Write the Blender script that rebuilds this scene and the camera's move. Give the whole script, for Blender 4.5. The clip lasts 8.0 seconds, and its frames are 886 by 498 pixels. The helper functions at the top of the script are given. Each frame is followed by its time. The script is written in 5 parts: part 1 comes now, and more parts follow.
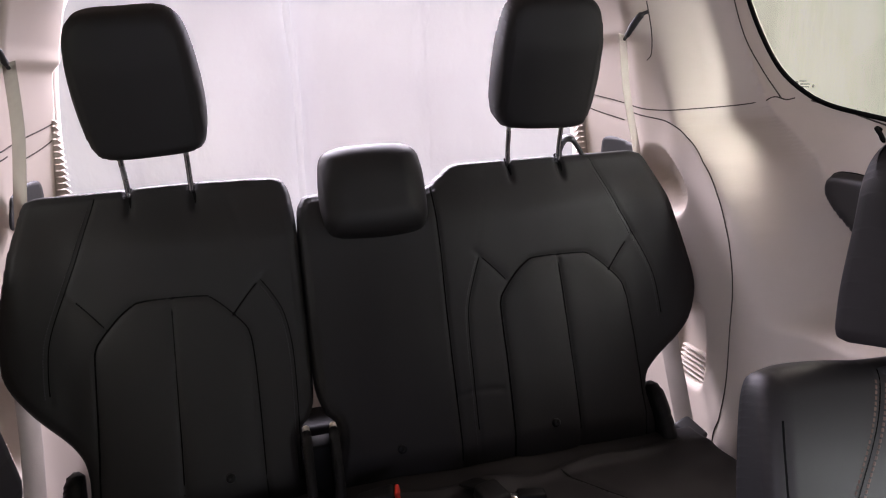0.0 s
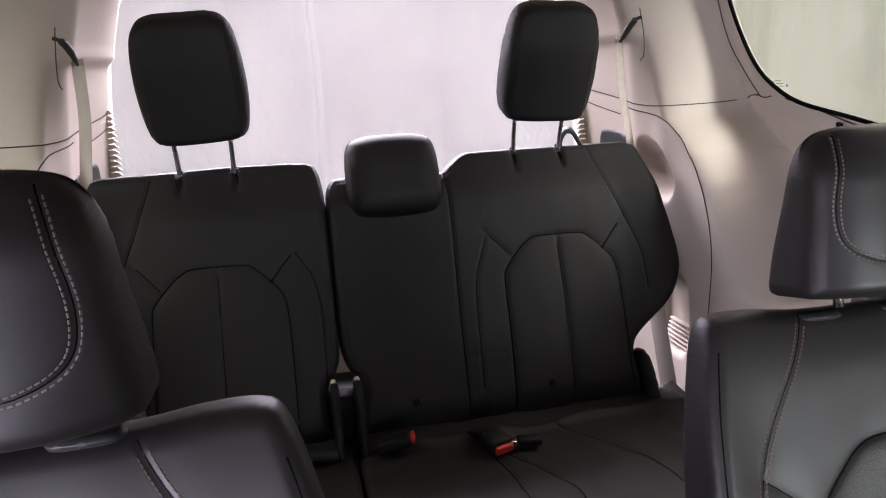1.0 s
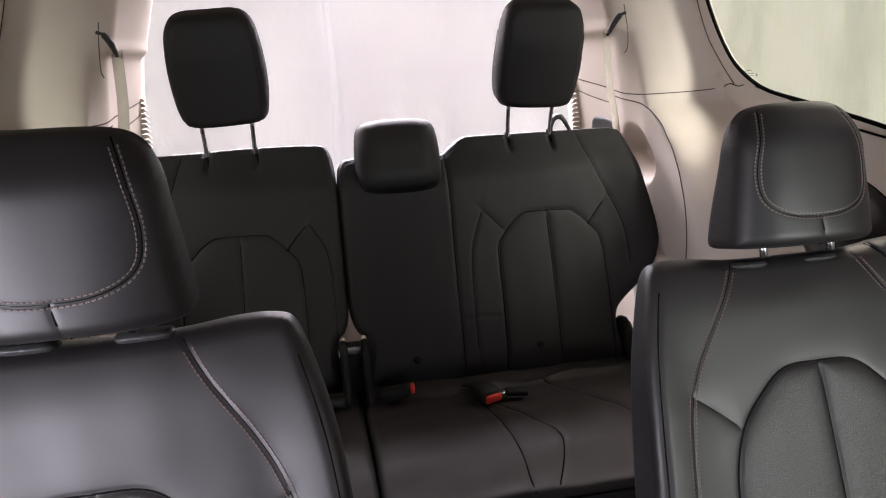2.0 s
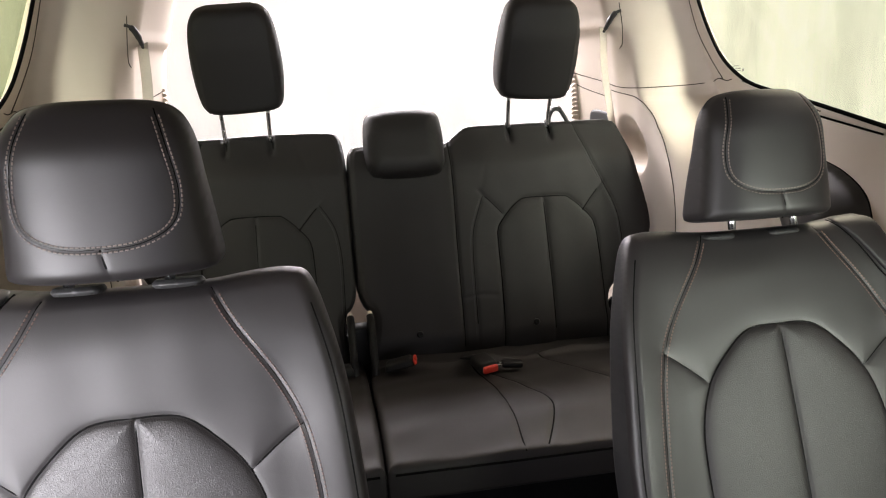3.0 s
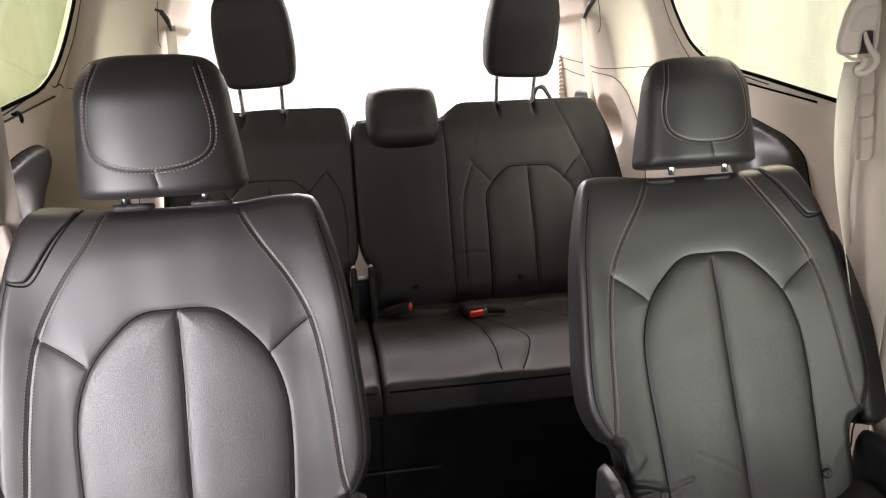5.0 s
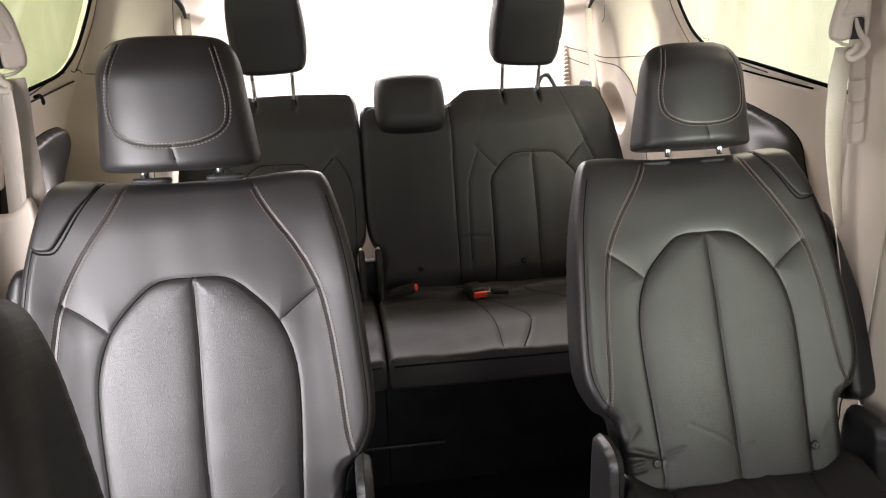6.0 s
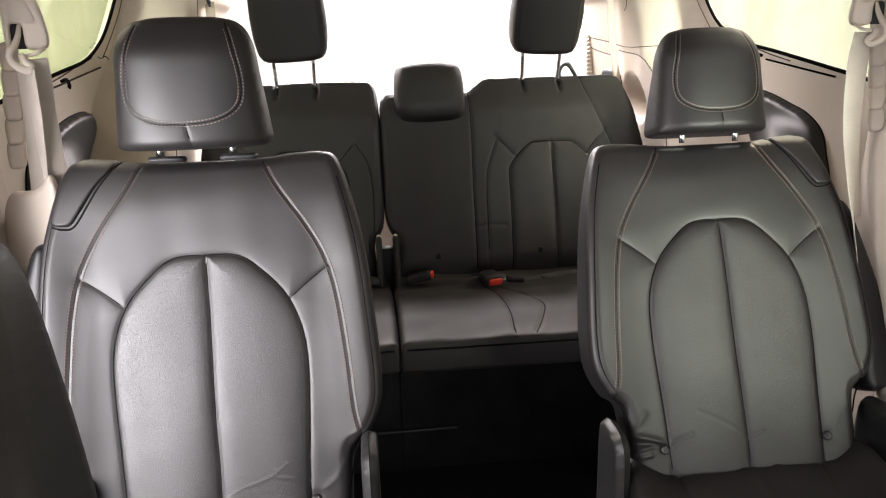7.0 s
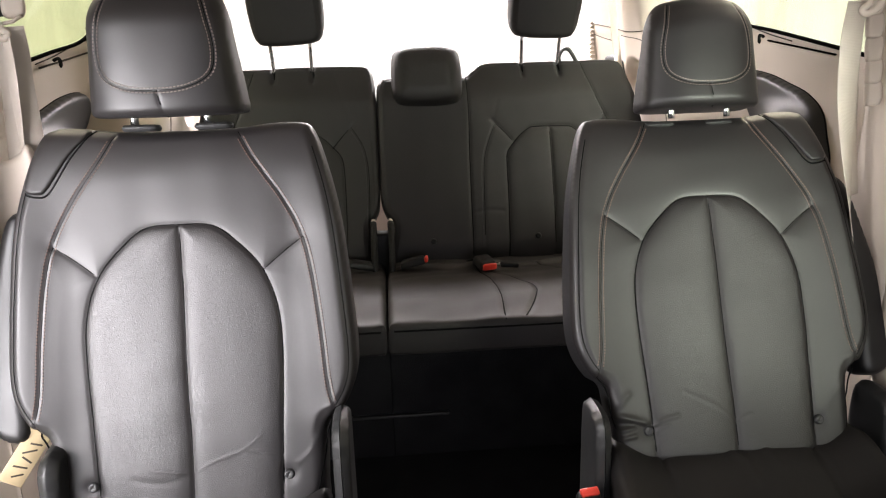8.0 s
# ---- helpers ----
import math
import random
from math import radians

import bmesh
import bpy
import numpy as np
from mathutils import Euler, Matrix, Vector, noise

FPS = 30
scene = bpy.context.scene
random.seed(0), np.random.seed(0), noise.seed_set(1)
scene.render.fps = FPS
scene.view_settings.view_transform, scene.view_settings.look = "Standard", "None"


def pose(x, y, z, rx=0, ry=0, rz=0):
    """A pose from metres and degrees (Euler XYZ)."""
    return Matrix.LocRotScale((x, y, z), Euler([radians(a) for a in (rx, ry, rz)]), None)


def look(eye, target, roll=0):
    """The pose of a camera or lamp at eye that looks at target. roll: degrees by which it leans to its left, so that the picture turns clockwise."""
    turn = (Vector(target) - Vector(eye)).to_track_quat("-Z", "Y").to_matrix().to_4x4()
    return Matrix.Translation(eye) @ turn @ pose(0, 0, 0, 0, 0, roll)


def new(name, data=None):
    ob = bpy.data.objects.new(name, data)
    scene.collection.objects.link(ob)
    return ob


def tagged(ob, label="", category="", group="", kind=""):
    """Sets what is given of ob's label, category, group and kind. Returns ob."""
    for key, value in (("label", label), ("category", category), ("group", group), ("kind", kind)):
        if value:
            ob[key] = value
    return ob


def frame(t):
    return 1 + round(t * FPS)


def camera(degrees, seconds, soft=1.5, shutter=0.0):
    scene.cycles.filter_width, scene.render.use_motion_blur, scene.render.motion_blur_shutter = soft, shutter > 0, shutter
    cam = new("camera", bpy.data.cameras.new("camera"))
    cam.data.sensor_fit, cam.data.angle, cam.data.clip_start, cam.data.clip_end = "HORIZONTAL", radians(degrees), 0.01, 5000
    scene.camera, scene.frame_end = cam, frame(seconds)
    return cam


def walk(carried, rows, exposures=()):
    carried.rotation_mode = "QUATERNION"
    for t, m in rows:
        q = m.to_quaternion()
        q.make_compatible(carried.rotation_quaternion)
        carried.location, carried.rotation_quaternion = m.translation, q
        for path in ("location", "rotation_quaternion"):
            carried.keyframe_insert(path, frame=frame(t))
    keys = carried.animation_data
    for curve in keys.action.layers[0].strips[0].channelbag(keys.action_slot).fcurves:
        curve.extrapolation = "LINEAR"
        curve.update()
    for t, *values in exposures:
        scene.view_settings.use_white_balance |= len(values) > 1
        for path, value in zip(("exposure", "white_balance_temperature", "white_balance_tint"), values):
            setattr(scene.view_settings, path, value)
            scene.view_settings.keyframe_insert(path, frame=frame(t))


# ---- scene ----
cam = camera(63.6, 8.0, soft=1.15)
PATH = [
    (0, (-0.158, 0.173, 1.061), (0.27, 2.066, 0.578), -3.1),
    (0.5, (-0.184, 0.098, 1.074), (0.224, 1.992, 0.578), -2.8),
    (1, (-0.201, -0.008, 1.078), (0.194, 1.886, 0.573), -2.7),
    (1.5, (-0.196, -0.111, 1.072), (0.174, 1.787, 0.562), -2.8),
    (3, (-0.205, -0.311, 1.045), (0.12, 1.596, 0.537), -2.3),
    (3.5, (-0.207, -0.369, 1.033), (0.109, 1.54, 0.525), -2.2),
    (4, (-0.213, -0.424, 1.017), (0.095, 1.485, 0.506), -2.1),
    (4.5, (-0.205, -0.496, 1.003), (0.097, 1.416, 0.501), -2.2),
    (6, (-0.203, -0.614, 0.973), (0.069, 1.298, 0.453), -2.0),
    (6.5, (-0.186, -0.629, 0.963), (0.036, 1.291, 0.449), -1.9),
    (7, (-0.173, -0.634, 0.951), (0.02, 1.285, 0.423), -1.8),
    (7.5, (-0.141, -0.638, 0.922), (0.022, 1.286, 0.403), -1.8),
    (8, (-0.103, -0.632, 0.895), (0.035, 1.295, 0.375), -1.8),
]
EXPOSURES = [(0, -0.72, 6000, 24), (1, -0.75, 6000, 22), (1.7, -0.7, 6100, 20), (2.8, -0.2, 6450, 12), (3.5, 0.0, 6500, 10), (4.5, 0.1, 6600, 10), (6, 0.15, 6600, 10), (8, 0.3, 6600, 10)]
walk(cam, [(t, look(eye, target, roll)) for t, eye, target, roll in PATH], EXPOSURES)

# ---- light: unseen lamps added in and round the van; white booth cloth shows through the glass ----
world = bpy.data.worlds.new("booth_air")
scene.world = world
world.use_nodes = True
world.node_tree.nodes["Background"].inputs["Color"].default_value = (0.9, 0.95, 1.0, 1)
world.node_tree.nodes["Background"].inputs["Strength"].default_value = 0.15


def area_lamp(name, eye, target, sx, sy, watts, colour, spread=180):
    data = bpy.data.lights.new(name, "AREA")
    data.shape, data.size, data.size_y, data.energy, data.color = "RECTANGLE", sx, sy, watts, colour
    data.spread = radians(spread)
    ob = new(name, data)
    ob.matrix_world = look(eye, target)
    return ob


# Stand-in for light from the windscreen, set low in front of the dashboard.
area_lamp("windscreen_light", (0.0, -1.78, 0.76), (-0.1, 0.6, 0.42), 1.5, 0.4, 13, (0.92, 0.91, 1.0))
# Side lamps added low to light the captain seats, in made-up doorways.
area_lamp("left_side_fill", (-0.97, -0.14, 0.62), (-0.47, 0.5, 0.56), 0.6, 0.66, 8.8, (0.98, 0.95, 1.0), 72)
area_lamp("right_side_fill", (0.97, -0.75, 0.74), (0.48, 0.6, 0.68), 0.6, 0.26, 2.3, (0.94, 1.0, 0.87), 42)
# Lamp added by the ceiling to brighten the wide bench; no window there.
area_lamp("bench_fill_light", (0.74, 0.40, 1.31), (0.40, 1.45, 0.6), 0.24, 0.12, 0.5, (0.98, 1.0, 0.94), 36)
# Rear lamp added out of sight to brighten the pillars and side trim.
area_lamp("booth_lamp_rear", (0.0, 2.65, 1.68), (0.0, 1.3, 0.65), 1.8, 0.5, 96, (1.0, 0.92, 0.95), 95)
for side, where in ((1, "right"), (-1, "left")):
    # Unseen lamps added outside: first warms the bench, second lights the rear pillars.
    area_lamp("booth_lamp_" + where, (side * 1.25, 1.7, 1.8), (-side * 0.05, 1.1, 0.35), 1.0, 0.4, 8, (1.0, 0.86, 0.73), 70)
    area_lamp("booth_lamp_front_" + where, (side * 1.38, 0.75, 1.40), (side * 0.75, 1.50, 0.92), 0.2, 0.2, 2.3 if side > 0 else 1.0, (0.97, 1.0, 0.84), 46)


# ---- materials ----
def material(name):
    m = bpy.data.materials.new(name)
    m.use_nodes = True
    nt = m.node_tree
    return m, nt, nt.nodes["Principled BSDF"]


def link(nt, a, out, b, inp):
    nt.links.new(a.outputs[out], b.inputs[inp])


def tex_coord(nt, scale=(1, 1, 1)):
    tc = nt.nodes.new("ShaderNodeTexCoord")
    mp = nt.nodes.new("ShaderNodeMapping")
    mp.inputs["Scale"].default_value = scale
    link(nt, tc, "Object", mp, "Vector")
    return mp


def noise_node(nt, mp, scale, detail=3.0, rough=0.5):
    n = nt.nodes.new("ShaderNodeTexNoise")
    n.inputs["Scale"].default_value, n.inputs["Detail"].default_value, n.inputs["Roughness"].default_value = scale, detail, rough
    link(nt, mp, "Vector", n, "Vector")
    return n


def ramp(nt, src, out, stops):
    r = nt.nodes.new("ShaderNodeValToRGB")
    els = r.color_ramp.elements
    while len(els) < len(stops):
        els.new(0.5)
    for e, (p, c) in zip(els, stops):
        e.position, e.color = p, (*c, 1)
    link(nt, src, out, r, "Fac")
    return r


def bump(nt, src, out, bsdf, strength, distance, before=None):
    b = nt.nodes.new("ShaderNodeBump")
    b.inputs["Strength"].default_value, b.inputs["Distance"].default_value = strength, distance
    link(nt, src, out, b, "Height")
    if before:
        link(nt, before, "Normal", b, "Normal")
    link(nt, b, "Normal", bsdf, "Normal")
    return b


def surface(name, dark, light, rough=(0.4, 0.55), big=6.0, fine=600.0, relief=0.0003, strength=0.4, metal=0.0, spec=0.5, grain=0.0):
    """A material with colour and gloss that vary at two scales and a fine relief; grain adds pebbled leather."""
    m, nt, p = material(name)
    mp = tex_coord(nt)
    n1 = noise_node(nt, mp, big, 4)
    n2 = noise_node(nt, mp, fine, 2)
    r1 = ramp(nt, n1, "Fac", [(0.3, dark), (0.7, light)])
    link(nt, r1, "Color", p, "Base Color")
    r2 = ramp(nt, n1, "Fac", [(0.3, (rough[0],) * 3), (0.7, (rough[1],) * 3)])
    link(nt, r2, "Color", p, "Roughness")
    p.inputs["Metallic"].default_value, p.inputs["Specular IOR Level"].default_value = metal, spec
    b1 = bump(nt, n2, "Fac", p, strength, relief)
    if grain > 0:
        v = nt.nodes.new("ShaderNodeTexVoronoi")
        v.feature = "DISTANCE_TO_EDGE"
        v.inputs["Scale"].default_value = 400
        warp = noise_node(nt, mp, 90, 2)
        mix = nt.nodes.new("ShaderNodeMixRGB")
        mix.inputs["Fac"].default_value = 0.012
        link(nt, mp, "Vector", mix, 1)
        link(nt, warp, "Color", mix, 2)
        link(nt, mix, "Color", v, "Vector")
        b2 = bump(nt, v, "Distance", p, grain, 0.0014 * grain, b1)
        n3 = noise_node(nt, mp, 28, 3)
        bump(nt, n3, "Fac", p, 0.10, 0.003, b2)
    return m


LEATHER = surface("black_leather", (0.0082, 0.007, 0.0073), (0.0115, 0.0098, 0.0101), (0.45, 0.55), 5, 900, 0.0002, 0.2, grain=0.2)
PEBBLED = surface("pebbled_black_leather", (0.0082, 0.007, 0.0073), (0.0115, 0.0098, 0.0101), (0.42, 0.5), 5, 900, 0.0002, 0.3, spec=0.56, grain=0.6)
# Copy of the black leather with the bench's lighting tuned into tone and gloss.
DULLER_LEATHER = surface("duller_black_leather", (0.0100, 0.0088, 0.0086), (0.0145, 0.0128, 0.0122), (0.58, 0.68), 5, 900, 0.0002, 0.2, spec=0.32, grain=0.25)
LEATHER_BACK = surface("black_vinyl", (0.0095, 0.0093, 0.0097), (0.013, 0.0126, 0.013), (0.42, 0.52), 6, 900, 0.0002, 0.3)
PLASTIC = surface("black_plastic", (0.012, 0.012, 0.0125), (0.018, 0.018, 0.0185), (0.42, 0.55), 9, 1200, 0.0002, 0.35)
GREY_PLASTIC = surface("dark_grey_plastic", (0.017, 0.017, 0.018), (0.024, 0.024, 0.025), (0.42, 0.52), 9, 1300, 0.0002, 0.4)
BEIGE = surface("beige_trim", (0.55, 0.485, 0.415), (0.61, 0.54, 0.465), (0.55, 0.68), 3.5, 1400, 0.00025, 0.4, spec=0.35)
LINER = surface("headliner_cloth", (0.66, 0.57, 0.475), (0.72, 0.62, 0.52), (0.85, 0.95), 4, 700, 0.0006, 0.5, spec=0.1)
CARPET = surface("black_carpet", (0.008, 0.008, 0.009), (0.016, 0.016, 0.017), (0.9, 0.97), 12, 500, 0.003, 0.9, spec=0.1)
PALE_STITCH = surface("pale_brown_thread", (0.13, 0.103, 0.09), (0.18, 0.145, 0.128), (0.7, 0.8), 80, 2000, 0.0001, 0.3)
STITCH = surface("grey_brown_thread", (0.085, 0.052, 0.042), (0.125, 0.08, 0.066), (0.7, 0.8), 80, 2000, 0.0001, 0.3)
CHROME = surface("brushed_steel", (0.45, 0.45, 0.46), (0.62, 0.62, 0.63), (0.18, 0.3), 20, 900, 0.0001, 0.2, metal=1.0)
RUBBER = surface("black_rubber", (0.012, 0.012, 0.012), (0.02, 0.02, 0.02), (0.5, 0.65), 10, 800, 0.0002, 0.3)
WELT = surface("matt_black_welt", (0.004, 0.004, 0.004), (0.007, 0.007, 0.007), (0.9, 1.0), 30, 900, 0.0001, 0.2, spec=0.0)
GAP = surface("dark_panel_gap", (0.05, 0.042, 0.035), (0.08, 0.068, 0.056), (0.8, 0.9), 30, 900, 0.0001, 0.2, spec=0.1)
MATT = surface("matt_black_plastic", (0.005, 0.005, 0.005), (0.008, 0.008, 0.008), (0.45, 0.6), 20, 1000, 0.0002, 0.3, spec=0.2)
RED = surface("red_plastic", (0.55, 0.035, 0.02), (0.66, 0.05, 0.03), (0.35, 0.45), 30, 900, 0.0001, 0.2)
CONCRETE = surface("booth_floor", (0.32, 0.32, 0.31), (0.42, 0.42, 0.41), (0.6, 0.8), 1.5, 120, 0.001, 0.4)
PAPER = surface("yellow_paper", (0.36, 0.28, 0.16), (0.44, 0.35, 0.21), (0.6, 0.75), 25, 700, 0.0002, 0.3)


def webbing():
    m, nt, p = material("beige_webbing")
    mp = tex_coord(nt)
    w = nt.nodes.new("ShaderNodeTexWave")
    w.bands_direction = "DIAGONAL"
    w.inputs["Scale"].default_value, w.inputs["Distortion"].default_value = 260, 0.5
    link(nt, mp, "Vector", w, "Vector")
    n = noise_node(nt, mp, 14, 3)
    r = ramp(nt, n, "Fac", [(0.3, (0.44, 0.395, 0.345)), (0.7, (0.50, 0.45, 0.395))])
    link(nt, r, "Color", p, "Base Color")
    p.inputs["Roughness"].default_value, p.inputs["Specular IOR Level"].default_value = 0.62, 0.3
    bump(nt, w, "Fac", p, 0.35, 0.0005)
    return m


WEBBING = webbing()


def glass():
    m = bpy.data.materials.new("tinted_glass")
    m.use_nodes = True
    nt = m.node_tree
    nt.nodes.clear()
    out = nt.nodes.new("ShaderNodeOutputMaterial")
    tr = nt.nodes.new("ShaderNodeBsdfTransparent")
    tr.inputs["Color"].default_value = (0.93, 0.95, 0.9, 1)
    gl = nt.nodes.new("ShaderNodeBsdfGlossy")
    gl.inputs["Roughness"].default_value = 0.02
    lw = nt.nodes.new("ShaderNodeLayerWeight")
    lw.inputs["Blend"].default_value = 0.5
    pw = nt.nodes.new("ShaderNodeMath")
    pw.operation = "POWER"
    pw.inputs[1].default_value = 5
    link(nt, lw, "Facing", pw, 0)
    fr = nt.nodes.new("ShaderNodeMath")
    fr.operation = "MULTIPLY_ADD"
    fr.inputs[1].default_value, fr.inputs[2].default_value = 0.7, 0.025
    link(nt, pw, "Value", fr, 0)
    mx = nt.nodes.new("ShaderNodeMixShader")
    link(nt, fr, "Value", mx, 0)
    link(nt, tr, "BSDF", mx, 1)
    link(nt, gl, "BSDF", mx, 2)
    link(nt, mx, "Shader", out, "Surface")
    return m


GLASS = glass()


def faint_print():
    m = bpy.data.materials.new("faint_etching")
    m.use_nodes = True
    nt = m.node_tree
    tr = nt.nodes.new("ShaderNodeBsdfTransparent")
    mx = nt.nodes.new("ShaderNodeMixShader")
    mx.inputs[0].default_value = 0.35
    link(nt, tr, "BSDF", mx, 1)
    link(nt, nt.nodes["Principled BSDF"], "BSDF", mx, 2)
    nt.nodes["Principled BSDF"].inputs["Base Color"].default_value = (0.4, 0.4, 0.36, 1)
    link(nt, mx, "Shader", nt.nodes["Material Output"], "Surface")
    return m


ETCH = faint_print()


def glow_cloth(name, dark, light, strength, scale, folds=False):
    """White booth cloth with added glow, soft folds and creases shaded into its colour."""
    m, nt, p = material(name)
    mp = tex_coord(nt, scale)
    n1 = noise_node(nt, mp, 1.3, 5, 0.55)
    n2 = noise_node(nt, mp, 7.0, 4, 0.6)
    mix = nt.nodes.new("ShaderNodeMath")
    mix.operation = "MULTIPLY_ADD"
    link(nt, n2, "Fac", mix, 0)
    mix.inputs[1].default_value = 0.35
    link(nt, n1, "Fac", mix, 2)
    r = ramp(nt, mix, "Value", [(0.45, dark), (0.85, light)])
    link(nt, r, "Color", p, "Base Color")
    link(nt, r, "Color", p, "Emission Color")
    # Self-glow stands in for the unseen light on the cloth.
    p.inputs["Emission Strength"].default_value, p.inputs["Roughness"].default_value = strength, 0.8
    if folds:
        # sharp fold creases of cloth kept folded, their shade painted as darker lines
        rot = nt.nodes.new("ShaderNodeMapping")
        rot.inputs["Rotation"].default_value = (radians(-90), 0, 0)
        warp = noise_node(nt, mp, 2.0, 2)
        mw = nt.nodes.new("ShaderNodeMixRGB")
        mw.inputs["Fac"].default_value = 0.03
        link(nt, mp, "Vector", mw, 1)
        link(nt, warp, "Color", mw, 2)
        link(nt, mw, "Color", rot, "Vector")
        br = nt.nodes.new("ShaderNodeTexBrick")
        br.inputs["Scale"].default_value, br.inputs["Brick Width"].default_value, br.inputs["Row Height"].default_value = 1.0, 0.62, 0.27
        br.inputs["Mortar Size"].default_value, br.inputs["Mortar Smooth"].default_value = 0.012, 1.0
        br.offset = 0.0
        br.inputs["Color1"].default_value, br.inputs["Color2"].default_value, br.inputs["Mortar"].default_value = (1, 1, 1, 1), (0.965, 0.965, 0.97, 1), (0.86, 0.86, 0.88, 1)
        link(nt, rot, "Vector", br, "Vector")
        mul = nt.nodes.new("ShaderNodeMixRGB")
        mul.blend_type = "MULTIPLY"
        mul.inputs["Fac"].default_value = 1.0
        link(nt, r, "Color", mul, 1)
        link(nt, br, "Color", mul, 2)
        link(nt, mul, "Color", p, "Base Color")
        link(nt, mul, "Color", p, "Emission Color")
    bump(nt, n2, "Fac", p, 0.4, 0.02)
    return m


REAR_CLOTH = glow_cloth("rear_booth_cloth", (0.70, 0.675, 0.705), (0.92, 0.90, 0.92), 0.66, (1.2, 1, 0.8), True)
# Hem glows as well, with darker colour for the shade of doubled cloth.
HEM_CLOTH = glow_cloth("rear_cloth_hem", (0.62, 0.60, 0.63), (0.80, 0.78, 0.80), 0.9, (1.2, 1, 0.8))
# Side cloths glow in place of unseen light; the left is set dimmer.
SIDE_CLOTH = glow_cloth("cream_booth_cloth", (0.58, 0.59, 0.48), (0.90, 0.90, 0.78), 0.60, (1, 1.6, 0.5))
LEFT_CLOTH = glow_cloth("green_booth_cloth", (0.34, 0.38, 0.23), (0.52, 0.57, 0.37), 0.42, (1, 1.6, 0.5))


# ---- mesh tools ----
def curve_pts(points, closed=False, per=8):
    """A smooth line (Catmull-Rom) through points."""
    p = np.array(points, float)
    n = len(p)
    if closed:
        p = np.vstack([p[-1:], p, p[:2]])
    else:
        p = np.vstack([2 * p[:1] - p[1:2], p, 2 * p[-1:] - p[-2:-1]])
    t = np.linspace(0, 1, per, endpoint=False)[:, None]
    rows = []
    for i in range(1, len(p) - 2):
        a, b, c, d = p[i - 1], p[i], p[i + 1], p[i + 2]
        rows.append(0.5 * (2 * b + (c - a) * t + (2 * a - 5 * b + 4 * c - d) * t ** 2 + (3 * b - a - 3 * c + d) * t ** 3))
    out = np.vstack(rows)
    return out if closed else np.vstack([out, p[-2][None]])


def dist(P, line, closed=False):
    """Distance of each point of P to a polyline, and the nearest point on it."""
    line = np.asarray(line)
    a = line
    b = np.roll(line, -1, axis=0)
    if not closed:
        a, b = a[:-1], b[:-1]
    best = np.full(len(P), 1e9)
    near = np.zeros((len(P), 2))
    for p, q in zip(a, b):
        e = q - p
        k = np.clip(((P - p) @ e) / max(e @ e, 1e-12), 0, 1)
        c = p + k[:, None] * e
        d = np.hypot(*(P - c).T)
        m = d < best
        best[m], near[m] = d[m], c[m]
    return best, near


def inside(P, poly):
    x, y = P[:, 0], P[:, 1]
    r = np.zeros(len(P), bool)
    for (x0, y0), (x1, y1) in zip(poly, np.roll(poly, -1, axis=0)):
        if y0 != y1:
            r ^= ((y0 > y) != (y1 > y)) & (x < (x1 - x0) * (y - y0) / (y1 - y0) + x0)
    return r


def smooth(a, b, x):
    k = np.clip((x - a) / (b - a), 0, 1)
    return k * k * (3 - 2 * k)


def gauss(d, w):
    return np.exp(-(d / w) ** 2)


def make_mesh(name, verts, faces, normals=None):
    me = bpy.data.meshes.new(name)
    me.from_pydata([tuple(v) for v in verts], [], [tuple(int(i) for i in f) for f in faces])
    me.shade_smooth()
    if normals is not None:
        me.normals_split_custom_set_from_vertices([tuple(n) for n in normals])
    me.update()
    return me


def vertex_normals(V, F):
    N = np.zeros_like(V)
    q = V[F]
    fn = np.cross(q[:, 2] - q[:, 0], q[:, 3] - q[:, 1])
    for k in range(4):
        np.add.at(N, F[:, k], fn)
    return N / np.maximum(np.linalg.norm(N, axis=1), 1e-12)[:, None]


